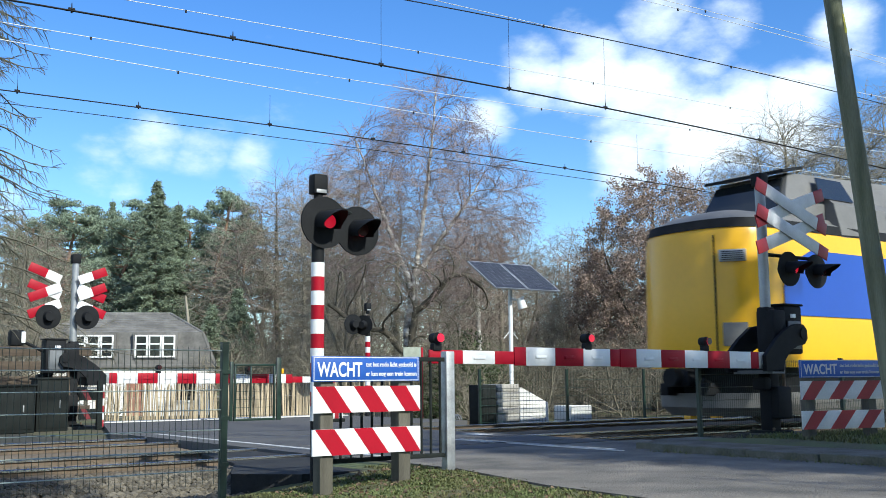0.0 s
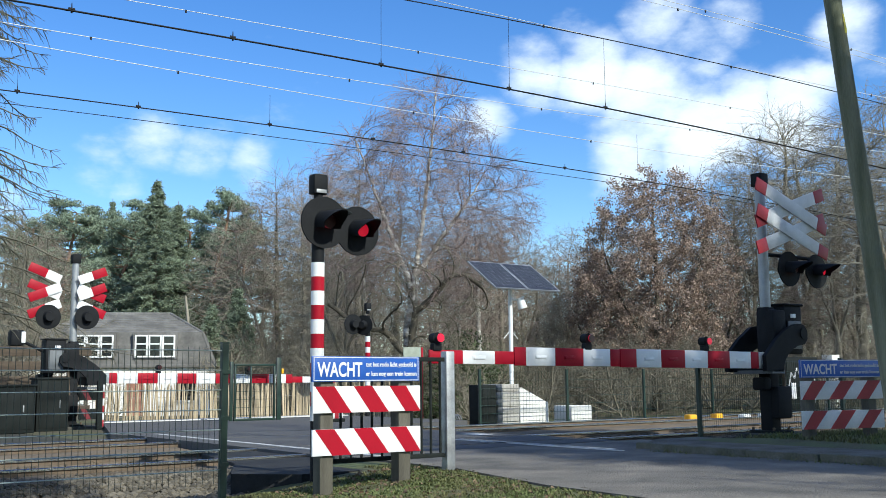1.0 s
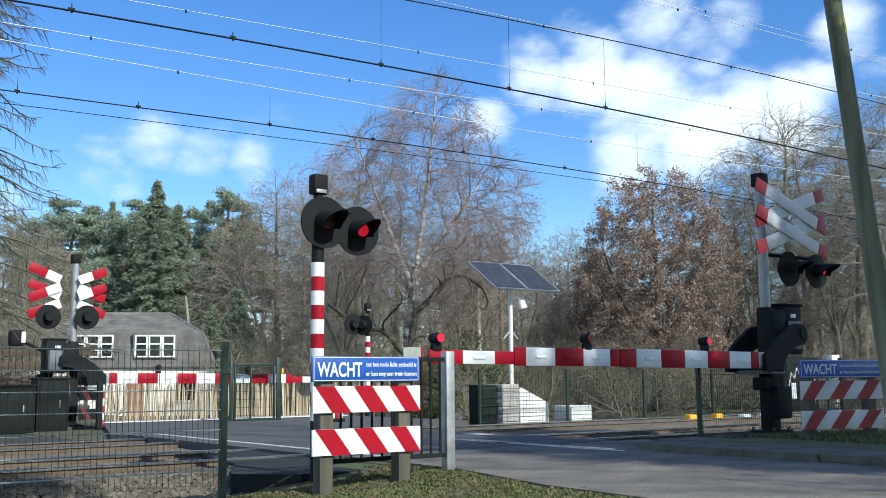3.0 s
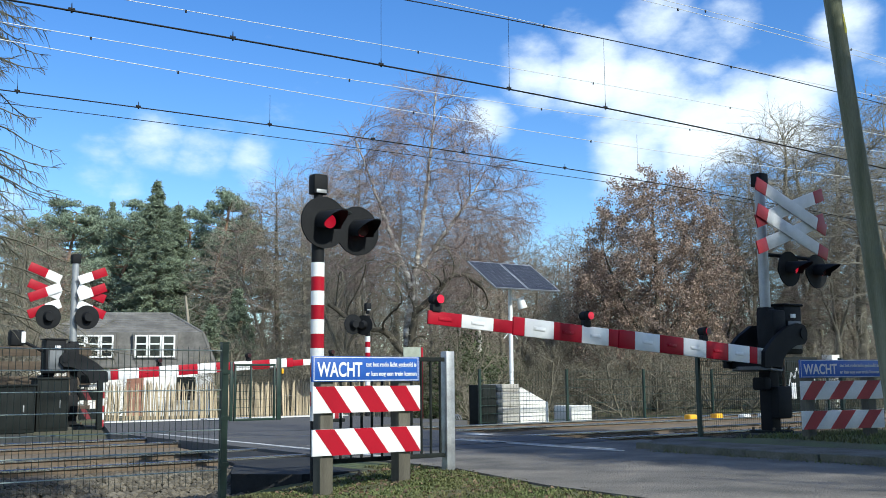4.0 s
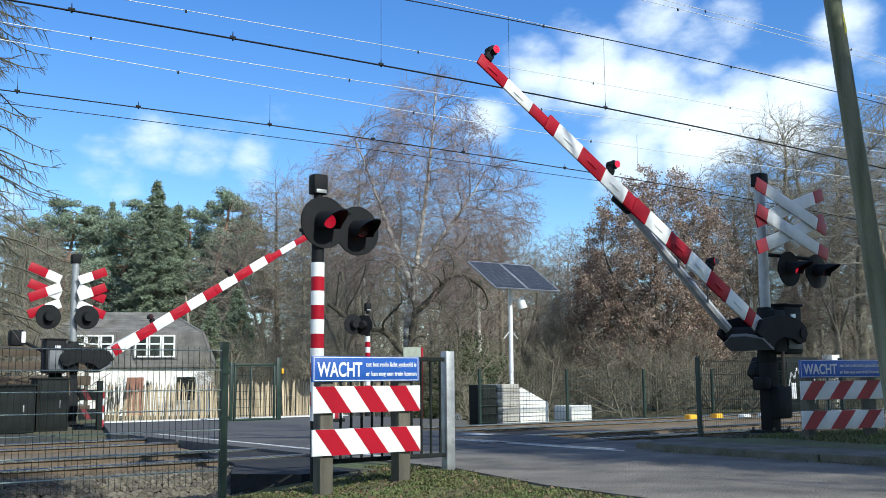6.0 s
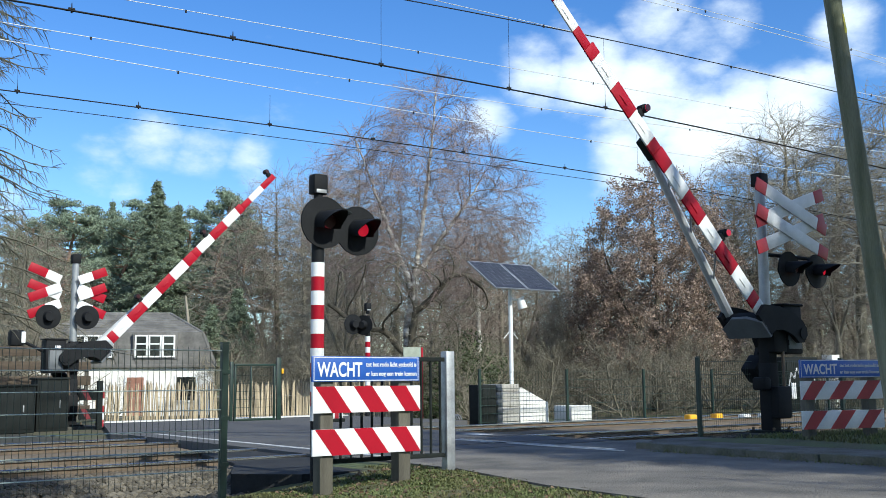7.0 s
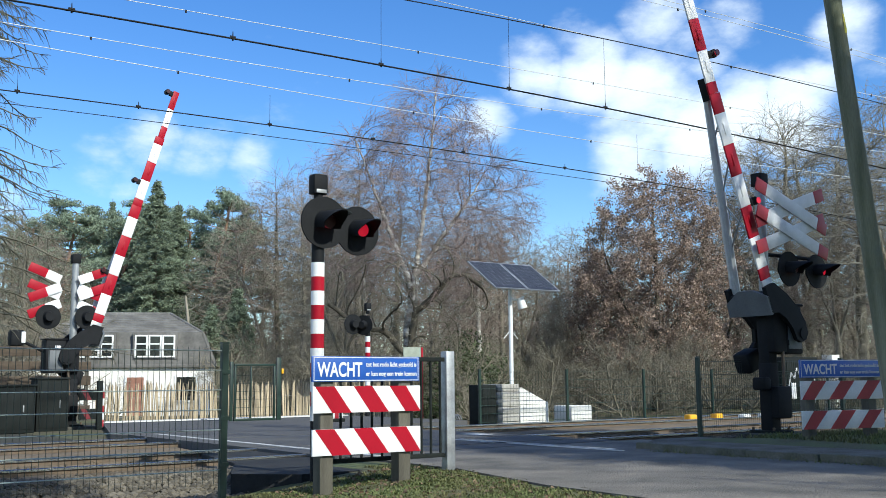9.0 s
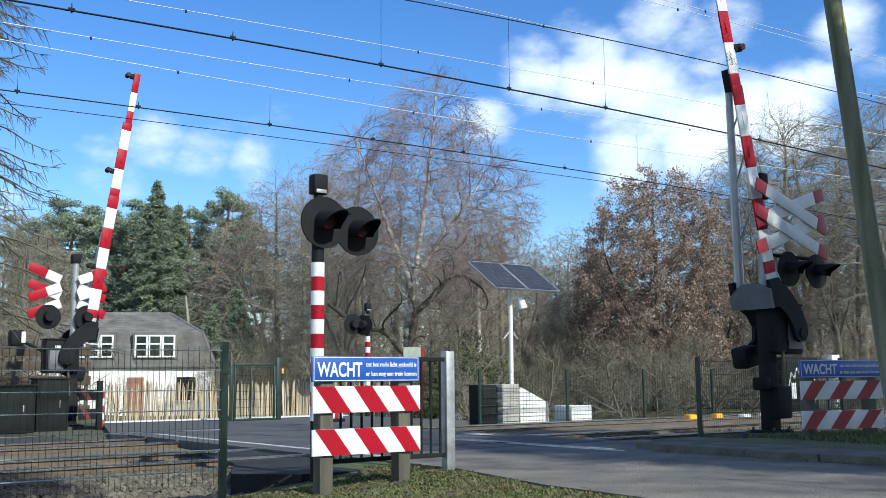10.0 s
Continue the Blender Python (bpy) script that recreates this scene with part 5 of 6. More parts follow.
def tube_mesh(name, segs, material):
    """All branches of a tree as thin tapered tubes in one mesh."""
    if not segs:
        return None
    out_v, out_f, base = [], [], 0
    for n, sel in ((6, [s for s in segs if s[2] > 0.05]), (3, [s for s in segs if s[2] <= 0.05])):
        if not sel:
            continue
        p = np.array([s[0][:] for s in sel])
        q = np.array([s[1][:] for s in sel])
        r0 = np.array([s[2] for s in sel])[:, None, None]
        r1 = np.array([s[3] for s in sel])[:, None, None]
        d = q - p
        d /= np.linalg.norm(d, axis=1, keepdims=True) + 1e-9
        ref = np.where(np.abs(d[:, 2:3]) > 0.9, np.array([[1.0, 0, 0]]), np.array([[0, 0, 1.0]]))
        a = np.cross(d, ref)
        a /= np.linalg.norm(a, axis=1, keepdims=True) + 1e-9
        b = np.cross(d, a)
        ang = np.arange(n) * 2 * np.pi / n
        ring = a[:, None, :] * np.cos(ang)[None, :, None] + b[:, None, :] * np.sin(ang)[None, :, None]
        v = np.concatenate([p[:, None, :] + ring * r0, q[:, None, :] + ring * r1], axis=1).reshape(-1, 3)
        k = np.arange(n)
        quad = np.stack([k, (k + 1) % n, n + (k + 1) % n, n + k], 1)
        f = (np.arange(len(sel)) * 2 * n)[:, None, None] + quad[None] + base
        out_v.append(v)
        out_f.append(f.reshape(-1, 4))
        base += len(v)
    me = bpy.data.meshes.new(name)
    me.from_pydata(np.concatenate(out_v).tolist(), [], np.concatenate(out_f).tolist())
    me.materials.append(material)
    me.polygons.foreach_set("use_smooth", [True] * len(me.polygons))
    return me


def leaf_mesh(name, centres, size, material, seed, flat=0.0, long=1.0, wide=0.5):
    """Many small bent leaves or needle tufts, each its own island."""
    rng = np.random.default_rng(seed)
    c = np.asarray(centres)
    n = len(c)
    a = rng.normal(size=(n, 3))
    a[:, 2] *= (1 - flat)
    a /= np.linalg.norm(a, axis=1, keepdims=True) + 1e-9
    b = np.cross(a, rng.normal(size=(n, 3)))
    b /= np.linalg.norm(b, axis=1, keepdims=True) + 1e-9
    s = (size * rng.uniform(0.5, 1.4, n))[:, None]
    nrm = np.cross(a, b)
    v = np.stack([c - a * s * long, c - b * s * wide + nrm * s * 0.15, c + a * s * long, c + b * s * wide + nrm * s * 0.15], 1).reshape(-1, 3)
    k = np.arange(n)[:, None] * 4
    f = np.concatenate([k + np.array([[0, 1, 2]]), k + np.array([[0, 2, 3]])], 0)
    me = bpy.data.meshes.new(name)
    me.from_pydata(v.tolist(), [], f.tolist())
    me.materials.append(material)
    return me


def mesh_part(name, me, parent, label=""):
    ob = new(name, me)
    ob.parent = parent
    if label:
        ob["label"] = label
    return ob


def split_levels(segs, cut=1):
    return [s for s in segs if s[4] < cut], [s for s in segs if s[4] >= cut]


def bare_tree(name, x, y, z, seed, h, r, spec, label, bark, twig, cut=2, group="", rz=0.0, category="tree"):
    t = thing(name, x, y, z, label, category, group, rz)
    a, b = split_levels(grow(seed, h, r, spec), cut)
    mesh_part("trunk", tube_mesh("trunk", a, bark), t, "trunk with main limbs")
    mesh_part("crown", tube_mesh("crown", b, twig), t, "bare twiggy crown")
    return t


def S(steps, wander, lift, first, kids, ratio, angle, thin, rk=0.55):
    return dict(steps=steps, wander=wander, lift=lift, first=first, kids=kids, ratio=ratio, angle=angle, thin=thin, rk=rk)


WOOD_B = [S(10, 0.09, 0.04, 0.18, 2.2, 0.5, 52, 0.85), S(7, 0.18, 0.06, 0.2, 1.8, 0.5, 48, 0.85), S(5, 0.22, 0.02, 0.2, 1.9, 0.55, 50, 0.8), S(4, 0.22, 0.0, 2, 0, 0, 0, 0.6)]
SHRUB = [S(3, 0.2, 0.02, 0.3, 5, 0.9, 48, 0.6, 0.6), S(5, 0.16, 0.05, 0.2, 1.6, 0.5, 45, 0.8), S(4, 0.2, 0.02, 0.2, 1.5, 0.55, 45, 0.7), S(2, 0.2, 0, 2, 0, 0, 0, 0.6)]


def colonise(seed, stems, env, n, step, reach=2.2, kill=0.36, lift=0.15, wander=0.08, inner=0.25, inertia=0.9):
    """A crown that grows towards free buds. stems: polylines of the trunk and forced limbs; env: rows of height, crown middle x, y and half-width."""
    g = np.random.default_rng(seed)
    env = np.array(env, float)
    z = g.uniform(env[0, 0], env[-1, 0], n * 4)
    cx, cy, w = (np.interp(z, env[:, 0], env[:, k]) for k in (1, 2, 3))
    keep = g.uniform(0, 1, n * 4) < (w / env[:, 3].max()) ** 2 + 0.03
    z, cx, cy, w = z[keep][:n], cx[keep][:n], cy[keep][:n], w[keep][:n]
    a, q = g.uniform(0, 6.283, len(z)), g.uniform(inner ** 2, 1.0, len(z)) ** 0.5
    lob = np.array([1 + 0.28 * noise.noise(Vector((math.cos(i) * 1.5, math.sin(i) * 1.5, j * 0.45 + seed))) for i, j in zip(a, z)])
    buds = np.stack([cx + w * q * lob * np.cos(a), cy + w * q * lob * np.sin(a), z], 1)
    node, par = [], []
    for stem in stems:
        prev = -1
        if node:
            prev = int(np.argmin([np.linalg.norm(p - np.array(stem[0])) for p in node]))
        for p0, p1 in zip(stem, stem[1:]):
            p0, p1 = np.array(p0, float), np.array(p1, float)
            k = max(1, int(np.linalg.norm(p1 - p0) / step))
            for i in range(k):
                node.append(p0 + (p1 - p0) * (i + (prev >= 0)) / k + g.normal(0, 0.02, 3))
                par.append(prev)
                prev = len(node) - 1
    pts = np.array(node)
    dist = np.linalg.norm(buds[:, None] - pts[None], axis=2)
    near, best = dist.argmin(1), dist.min(1)
    live, stall = np.ones(len(buds), bool), np.zeros(len(buds), int)
    for _ in range(110):
        act = live & (best < reach)
        if not act.any():
            if not live.any():
                break
            reach *= 1.4
            if reach > 9:
                break
            continue
        way = np.zeros_like(pts)
        d = buds[act] - pts[near[act]]
        np.add.at(way, near[act], d / (np.linalg.norm(d, axis=1, keepdims=True) + 1e-6))
        src = np.unique(near[act])
        v = way[src]
        v /= np.linalg.norm(v, axis=1, keepdims=True) + 1e-6
        back = np.array([par[i] if par[i] >= 0 else i for i in src])
        hold = pts[src] - pts[back]
        hold /= np.linalg.norm(hold, axis=1, keepdims=True) + 1e-6
        v += hold * inertia + g.normal(0, wander, v.shape) + np.array((0, 0, lift))
        v /= np.linalg.norm(v, axis=1, keepdims=True) + 1e-6
        fresh = pts[src] + v * step
        base = len(pts)
        pts = np.concatenate([pts, fresh])
        par += src.tolist()
        dn = np.linalg.norm(buds[:, None] - fresh[None], axis=2)
        closer = dn.min(1) < best
        near = np.where(closer, base + dn.argmin(1), near)
        best = np.minimum(best, dn.min(1))
        stall += act & ~closer
        live &= (best > kill) & (stall < 3)
    return pts, par


def grown_tree(name, x, y, z, seed, stems, env, n, step, label, bark, twig, r_trunk, twigs=3, droop=-0.2, length=0.5, group="", limb=0.05, power=0.56, fork=1, girth=0.0, **kw):
    """A tree whose limbs fork towards the light, with fine twigs on the thin ends. Returns the thing and the twig ends."""
    g = np.random.default_rng(seed + 7)
    pts, par = colonise(seed, stems, env, n, step, **kw)
    m = len(pts)
    feed, kids = np.zeros(m), np.zeros(m, int)
    for i in range(m - 1, -1, -1):
        if kids[i] == 0:
            feed[i] = 1
        if par[i] >= 0:
            feed[par[i]] += feed[i]
            kids[par[i]] += 1
    rad = np.maximum(r_trunk * (feed / feed.max()) ** power, 0.0045)
    # limbs that are set by hand keep their girth almost to the end
    first = sum(max(1, int((Vector(q) - Vector(p)).length / step)) for line in stems for p, q in zip(line, line[1:]))
    rad[:first] = np.maximum(rad[:first], girth)
    thick, thin, ends = [], [], []
    for i in range(m):
        if par[i] < 0:
            continue
        p, q = Vector(pts[par[i]]), Vector(pts[i])
        s = (p, q, min(rad[par[i]], rad[i] * 1.3), rad[i], 0)
        (thick if rad[i] > limb else thin).append(s)
        if feed[i] > 9:
            continue
        out = (q - p).normalized()
        for _ in range(twigs if feed[i] < 4 else 1):
            a = p.lerp(q, g.uniform(0.1, 1.0))
            e = a + (out + Vector(g.normal(0, 0.38, 3))).normalized() * length * g.uniform(0.4, 1.1)
            f = e + ((e - a).normalized() * 0.8 + Vector((*g.normal(0, 0.15, 2), droop * 1.5))) * length * g.uniform(0.4, 1.1)
            thin += [(a, e, 0.0048, 0.004, 2), (e, f, 0.004, 0.003, 2)]
            for _ in range(fork):
                b = a.lerp(e, g.uniform(0.3, 1.0))
                c = b + ((e - a).normalized() + Vector((*g.normal(0, 0.5, 2), g.normal(droop, 0.4)))).normalized() * length * g.uniform(0.3, 0.9)
                thin.append((b, c, 0.004, 0.003, 2))
            ends += [e, f]
    t = thing(name, x, y, z, label, "tree", group, rz=-36.3)
    mesh_part("trunk", tube_mesh("trunk", thick, bark), t, "trunk with main limbs")
    mesh_part("crown", tube_mesh("crown", thin, twig), t, "twiggy crown")
    return t, ends


DARK_BARK = mat("dark_oak_bark", (0.095, 0.082, 0.06), 0.9, var=0.3, scale=3, fine=25, bump=0.3)
BIRCH_TWIG = mat("birch_twigs", (0.29, 0.22, 0.195), 0.9, var=0.25, scale=1, fine=10, bump=0)

# the tall birch in the middle
bx, by = ahead(-1.36, 36.0)
grown_tree("birch_tree", bx, by, -0.45, 12, [[(0, 0, -0.3), (0.12, 0, 3.0), (0.5, 0, 6.0), (0.85, 0.1, 8.6), (1.15, 0.1, 11.6)], [(0.25, 0, 4.6), (-0.5, 0.3, 6.6), (-1.3, 0.2, 8.8), (-1.75, 0.1, 10.0)], [(0.4, 0, 5.0), (1.5, -0.3, 6.6), (2.6, -0.3, 8.2)]],
           [(4.0, 0.4, 0, 1.6), (5.6, 0.5, 0, 3.3), (7.2, 0.6, 0, 3.9), (8.8, 0.6, 0, 3.5), (10.1, 0.4, 0, 2.6), (11.0, 0.9, 0, 1.5), (12.0, 1.2, 0, 0.9), (12.4, 1.2, 0, 0.3)],
           2600, 0.22, "tall bare birch with pale trunk and reddish twigs", BIRCH_BARK, BIRCH_TWIG, 0.20, 3, -0.25, 0.6, limb=0.024, lift=0.30, fork=2, girth=0.035)
bx, by = ahead(1.2, 38.0)
grown_tree("birch_tree", bx, by, -0.45, 21, [[(0, 0, -0.3), (0.1, 0, 3.0), (0.0, 0, 7.2)]], [(2.6, 0, 0, 0.8), (4.5, 0.1, 0, 1.7), (6.4, 0, 0, 1.3), (7.6, 0, 0, 0.4)],
           700, 0.2, "slender bare birch with hanging reddish twigs", BIRCH_BARK, TWIG_RED, 0.10, 4, -0.3, 0.45, lift=0.2)
# a crooked dark oak with one limb that sweeps low to the side
limb_x, limb_y = ahead(-1.32, 35.3)
grown_tree("oak_tree", limb_x, limb_y, -0.45, 33, [[(0, 0, -0.3), (0.1, 0, 2.0), (0.37, 0, 3.7), (1.0, -0.2, 4.3), (1.6, -0.4, 4.95), (2.0, -0.4, 5.0), (2.6, -0.4, 4.55)], [(0.1, 0, 2.2), (-0.7, -0.1, 3.1), (-1.5, -0.2, 3.2), (-2.6, -0.2, 4.0)]],
           [(2.6, 0.1, 0, 2.0), (3.8, 0.2, 0, 3.4), (5.2, 0.5, 0, 3.2), (6.0, 0.6, 0, 1.8)], 420, 0.24, "crooked dark bare oak beside the birch", DARK_BARK, BARK, 0.20, 2, 0.05, 0.4, limb=0.03, wander=0.14, lift=0.06, girth=0.085)

# kinds of wood tree, each built once and then copied
kinds = []
for i, (h, w, low, n, r, bk, tw, lab) in enumerate(((10.0, 2.2, 0.30, 900, 0.15, BARK, TWIG, "slender bare deciduous tree in the wood"), (10.0, 3.3, 0.26, 1150, 0.18, BARK, BARK_PALE, "spreading bare deciduous tree in the wood"),
                                                    (10.0, 2.7, 0.22, 1050, 0.14, BARK_PALE, TWIG_RED, "bare deciduous tree with reddish twigs"), (10.0, 1.5, 0.25, 600, 0.10, BIRCH_BARK, TWIG_RED, "slender pale-barked birch in the wood"))):
    x, y = ahead((-5.5, 21.5, 17.5, -3.4)[i], (47, 54, 46, 45)[i])
    stems = [[(0, 0, -0.3), (0.1, 0.1, h * 0.3), (-0.1, 0.1, h * 0.6), (0.0, 0.0, h * 0.85)], [(0.1, 0.1, h * 0.3), (w * 0.4, 0.2, h * 0.6), (w * 0.5, 0.1, h * 0.78)], [(0.05, 0.1, h * 0.36), (-w * 0.45, -0.3, h * 0.68)]]
    env = [(h * low, 0, 0, w * 0.45), (h * (low + 0.18), 0, 0, w * 0.9), (h * 0.66, 0, 0, w), (h * 0.85, 0, 0, w * 0.72), (h * 0.96, 0, 0, w * 0.35), (h, 0, 0, w * 0.1)]
    kinds.append((grown_tree("bare_tree", x, y, -0.6, 50 + i, stems[:1] if i in (0, 3) else stems, env, n, 0.26, lab, bk, tw, r, 2, -0.03, 0.5, "bare trees of the wood", limb=0.03, wander=0.12)[0], h))
rng = random.Random(8)
places = []
# side, depth, height, kind
for px, ytop, d, k in ((470, 310, 58, 2), (500, 300, 58, 0), (535, 288, 58, 2), (570, 300, 58, 1), (590, 250, 60, 2), (640, 250, 47, 0), (860, 340, 46, 2), (890, 370, 43, 0), (920, 420, 48, 1), (955, 440, 50, 0), (985, 420, 55, 2), (1010, 400, 58, 1), (1045, 390, 57, 0), (1300, 330, 54, 0), (1330, 280, 54, 2), (1360, 225, 54, 1), (1400, 185, 54, 0), (1440, 195, 54, 1), (1480, 200, 54, 0), (1530, 170, 44, 0), (1580, 150, 42, 1), (1640, 130, 44, 0), (1620, 240, 46, 2), (430, 390, 58, 1), (810, 380, 44, 3), (845, 400, 41, 3), (700, 330, 50, 0), (760, 360, 52, 2), (1080, 400, 60, 0), (1150, 380, 62, 1), (1240, 390, 58, 0), (1280, 420, 54, 3), (1420, 330, 54, 3), (1500, 350, 54, 0), (15, 350, 52, 1), (45, 360, 50, 0), (-30, 330, 52, 0), (75, 400, 55, 2), (1350, 380, 54, 1), (615, 400, 40, 1), (1180, 470, 64, 2)):
    places.append(((px - 784) / 1820 * d, d, (672 - ytop) / 1820 * d + 1.5, k))
for k in range(34):
    px = rng.uniform(330, 1650)
    d = rng.uniform(46, 78)
    if px < 520 and d < 62:
        continue
    places.append(((px - 784) / 1820 * d, d, (672 - rng.uniform(400, 520)) / 1820 * d + 1.0, rng.randrange(4)))
for side, d, h, k in places:
    x, y = ahead(side, d)
    src, h0 = kinds[k]
    c = copy_thing(src, pose(x, y, -0.6, rng.uniform(-3, 3), rng.uniform(-3, 3), rng.uniform(0, 360)))
    c.scale = (h / h0 * rng.uniform(0.85, 1.1),) * 2 + (h / h0,)

# undergrowth: shrubs built once, copied along the edge of the wood
shrubs = []
for i in range(3):
    x, y = ahead(-4 + 5 * i, 33)
    shrubs.append(bare_tree("shrub", x, y, -0.5, 80 + i, 1.5, 0.035, SHRUB, "bare twiggy shrub at the edge of the wood", BARK, (BARK, TWIG, BARK)[i], 1, "shrubs along the wood", category="shrub"))
for k in range(120):
    px = rng.uniform(380, 1650)
    d = rng.uniform(32, 56)
    if 100 < px < 420 and d > 36:
        continue
    x, y = ahead((px - 784) / 1820 * d, d)
    s = rng.uniform(0.9, 1.9)
    c = copy_thing(shrubs[rng.randrange(3)], pose(x, y, -0.5, 0, 0, rng.uniform(0, 360)))
    c.scale = (s, s, s * rng.uniform(0.8, 1.2))
for px, d, s in ((20, 36, 2.4), (60, 38, 2.2), (-20, 38, 2.6), (400, 34, 1.2), (395, 38, 1.8), (210, 41, 0.9)):
    x, y = ahead((px - 784) / 1820 * d, d)
    c = copy_thing(shrubs[1], pose(x, y, -0.5, 0, 0, 70 * s))
    c.scale = (s, s, s)


# deep wood behind: thin stems and twig haze nobody could count
def far_wood():
    rng = random.Random(3)
    segs = []
    for k in range(650):
        d = rng.uniform(60, 110)
        px = rng.uniform(-150, 1750)
        x, y = ahead((px - 784) / 1820 * d, d)
        h = (672 - rng.uniform(440, 580)) / 1820 * d + 1
        p = Vector((x, y, -1))
        r = rng.uniform(0.06, 0.14)
        q = p + Vector((rng.gauss(0, 0.4), rng.gauss(0, 0.4), h * 0.6))
        segs.append((p, q, r, r * 0.6, 0))
        for j in range(16):
            f = rng.uniform(0.15, 1)
            a = p.lerp(q, f)
            b = a + Vector((rng.gauss(0, 1), rng.gauss(0, 1), rng.uniform(0.3, 1.6))) * h * 0.12
            segs.append((a, b, r * 0.4, r * 0.2, 1))
            for _ in range(3):
                c = b + Vector((rng.gauss(0, 1), rng.gauss(0, 1), rng.uniform(-0.2, 1.0))) * h * 0.07
                segs.append((b, c, r * 0.25, r * 0.1, 2))
    ob = new("far_wood", tube_mesh("far_wood", segs, TWIG))
    tagged(ob, "dense grey-brown leafless wood in the distance", "wood", kind="stuff")


far_wood()


# the oak that keeps its dry brown leaves
def leafy_oak(px, d, top, wide, seed, n, leaves, label):
    x, y = ahead((px - 784) / 1820 * d, d)
    stems = [[(0, 0, -0.3), (0.1, 0, top * 0.22), (0.2, 0, top * 0.55), (0.1, 0, top * 0.9)], [(0.1, 0, top * 0.22), (-wide * 0.45, -0.2, top * 0.5), (-wide * 0.6, 0, top * 0.68)], [(0.1, 0, top * 0.25), (wide * 0.5, -0.3, top * 0.48), (wide * 0.62, 0, top * 0.66)]]
    env = [(top * 0.13, 0, 0, wide * 0.75), (top * 0.3, 0, 0, wide), (top * 0.6, 0, 0, wide * 1.05), (top * 0.8, 0.1, 0, wide * 0.86), (top * 0.93, 0.3, 0, wide * 0.6), (top, 0.4, 0, wide * 0.3)]
    t, ends = grown_tree("oak_tree", x, y, -0.6, seed, stems, env, n, 0.26, label, DARK_BARK, BARK, 0.24, 1, 0.0, 0.35, limb=0.03, wander=0.16, lift=0.05, inertia=0.6)
    g = np.random.default_rng(seed)
    tips = np.array([e[:] for e in ends])
    # leaves hang in bunches, thick on some twigs and none on others
    dens = np.array([max(0.0, 0.5 + 1.1 * noise.noise(Vector(p) * 0.9)) for p in tips.tolist()])
    c = tips[g.choice(len(tips), leaves, p=dens / dens.sum())] + g.normal(0, 0.11, (leaves, 3))
    mesh_part("leaves", leaf_mesh("leaves", c, 0.056, DRY_LEAF, seed, long=0.9), t, "dry brown leaves")


leafy_oak(1155, 45, 10.7, 3.5, 5, 1500, 84000, "broad oak full of dry brown winter leaves")
leafy_oak(1062, 48, 6.4, 1.9, 6, 500, 12000, "low oak with dry brown winter leaves")
leafy_oak(1245, 48, 6.8, 2.0, 9, 500, 12000, "low oak with dry brown winter leaves")


# ---- conifers ----
def pine(px, d, h, seed, label, crown_from=0.45, dense=260):
    x, y = ahead((px - 784) / 1820 * d, d)
    t = thing("pine_tree", x, y, -0.8, label, "tree", "pines behind the house")
    rng = random.Random(seed)
    segs, clumps = [], []
    p, d0 = Vector((0, 0, -0.3)), Vector((0, 0, 1))
    n = 22
    r = 0.20
    for i in range(n):
        d0 = (d0 + Vector((rng.gauss(0, 0.05), rng.gauss(0, 0.05), 0.05))).normalized()
        q = p + d0 * h / n
        segs.append((p, q, r, r * 0.955, 0))
        p, r = q, r * 0.955
        f = (i + 1) / n
        if f > crown_from:
            for _ in range(4):
                a = rng.uniform(0, 6.283)
                L = h * 0.24 * (1.25 - f) * rng.uniform(0.6, 1.2) + 0.5
                e = p + Vector((math.cos(a) * L, math.sin(a) * L, rng.uniform(-0.05, 0.45) * L))
                m = p.lerp(e, 0.5) + Vector((0, 0, -0.08 * L))
                segs += [(p, m, r * 0.4, r * 0.3, 1), (m, e, r * 0.3, r * 0.15, 1)]
                for k in range(6):
                    c = p.lerp(e, rng.uniform(0.5, 1.05)) + Vector((rng.gauss(0, 0.24), rng.gauss(0, 0.24), rng.uniform(0, 0.3))) * (0.4 + L * 0.3)
                    clumps.append(c)
        elif rng.random() < 0.5:
            a = rng.uniform(0, 6.283)
            segs.append((p, p + Vector((math.cos(a), math.sin(a), -0.1)) * rng.uniform(0.5, 1.4), 0.035, 0.012, 1))
    mesh_part("trunk", tube_mesh("trunk", segs, PINE_BARK), t, "reddish pine trunk with limbs")
    g = np.random.default_rng(seed)
    cs = np.array([c[:] for c in clumps])
    k = max(1, dense)
    idx = g.integers(0, len(cs), k * 110)
    ball = g.normal(0, 1, (len(idx), 3))
    ball /= np.linalg.norm(ball, axis=1, keepdims=True) + 1e-6
    ball[:, 2] = np.where(ball[:, 2] < -0.2, -0.2, ball[:, 2])
    pts = cs[idx] + ball * g.uniform(0.5, 1.05, (len(idx), 1)) * np.array([0.44, 0.44, 0.34])
    mesh_part("crown", leaf_mesh("crown", pts, 0.08, PINE_NEEDLE, seed, long=1.15, wide=0.34), t, "tufted green needle crown")
    return t


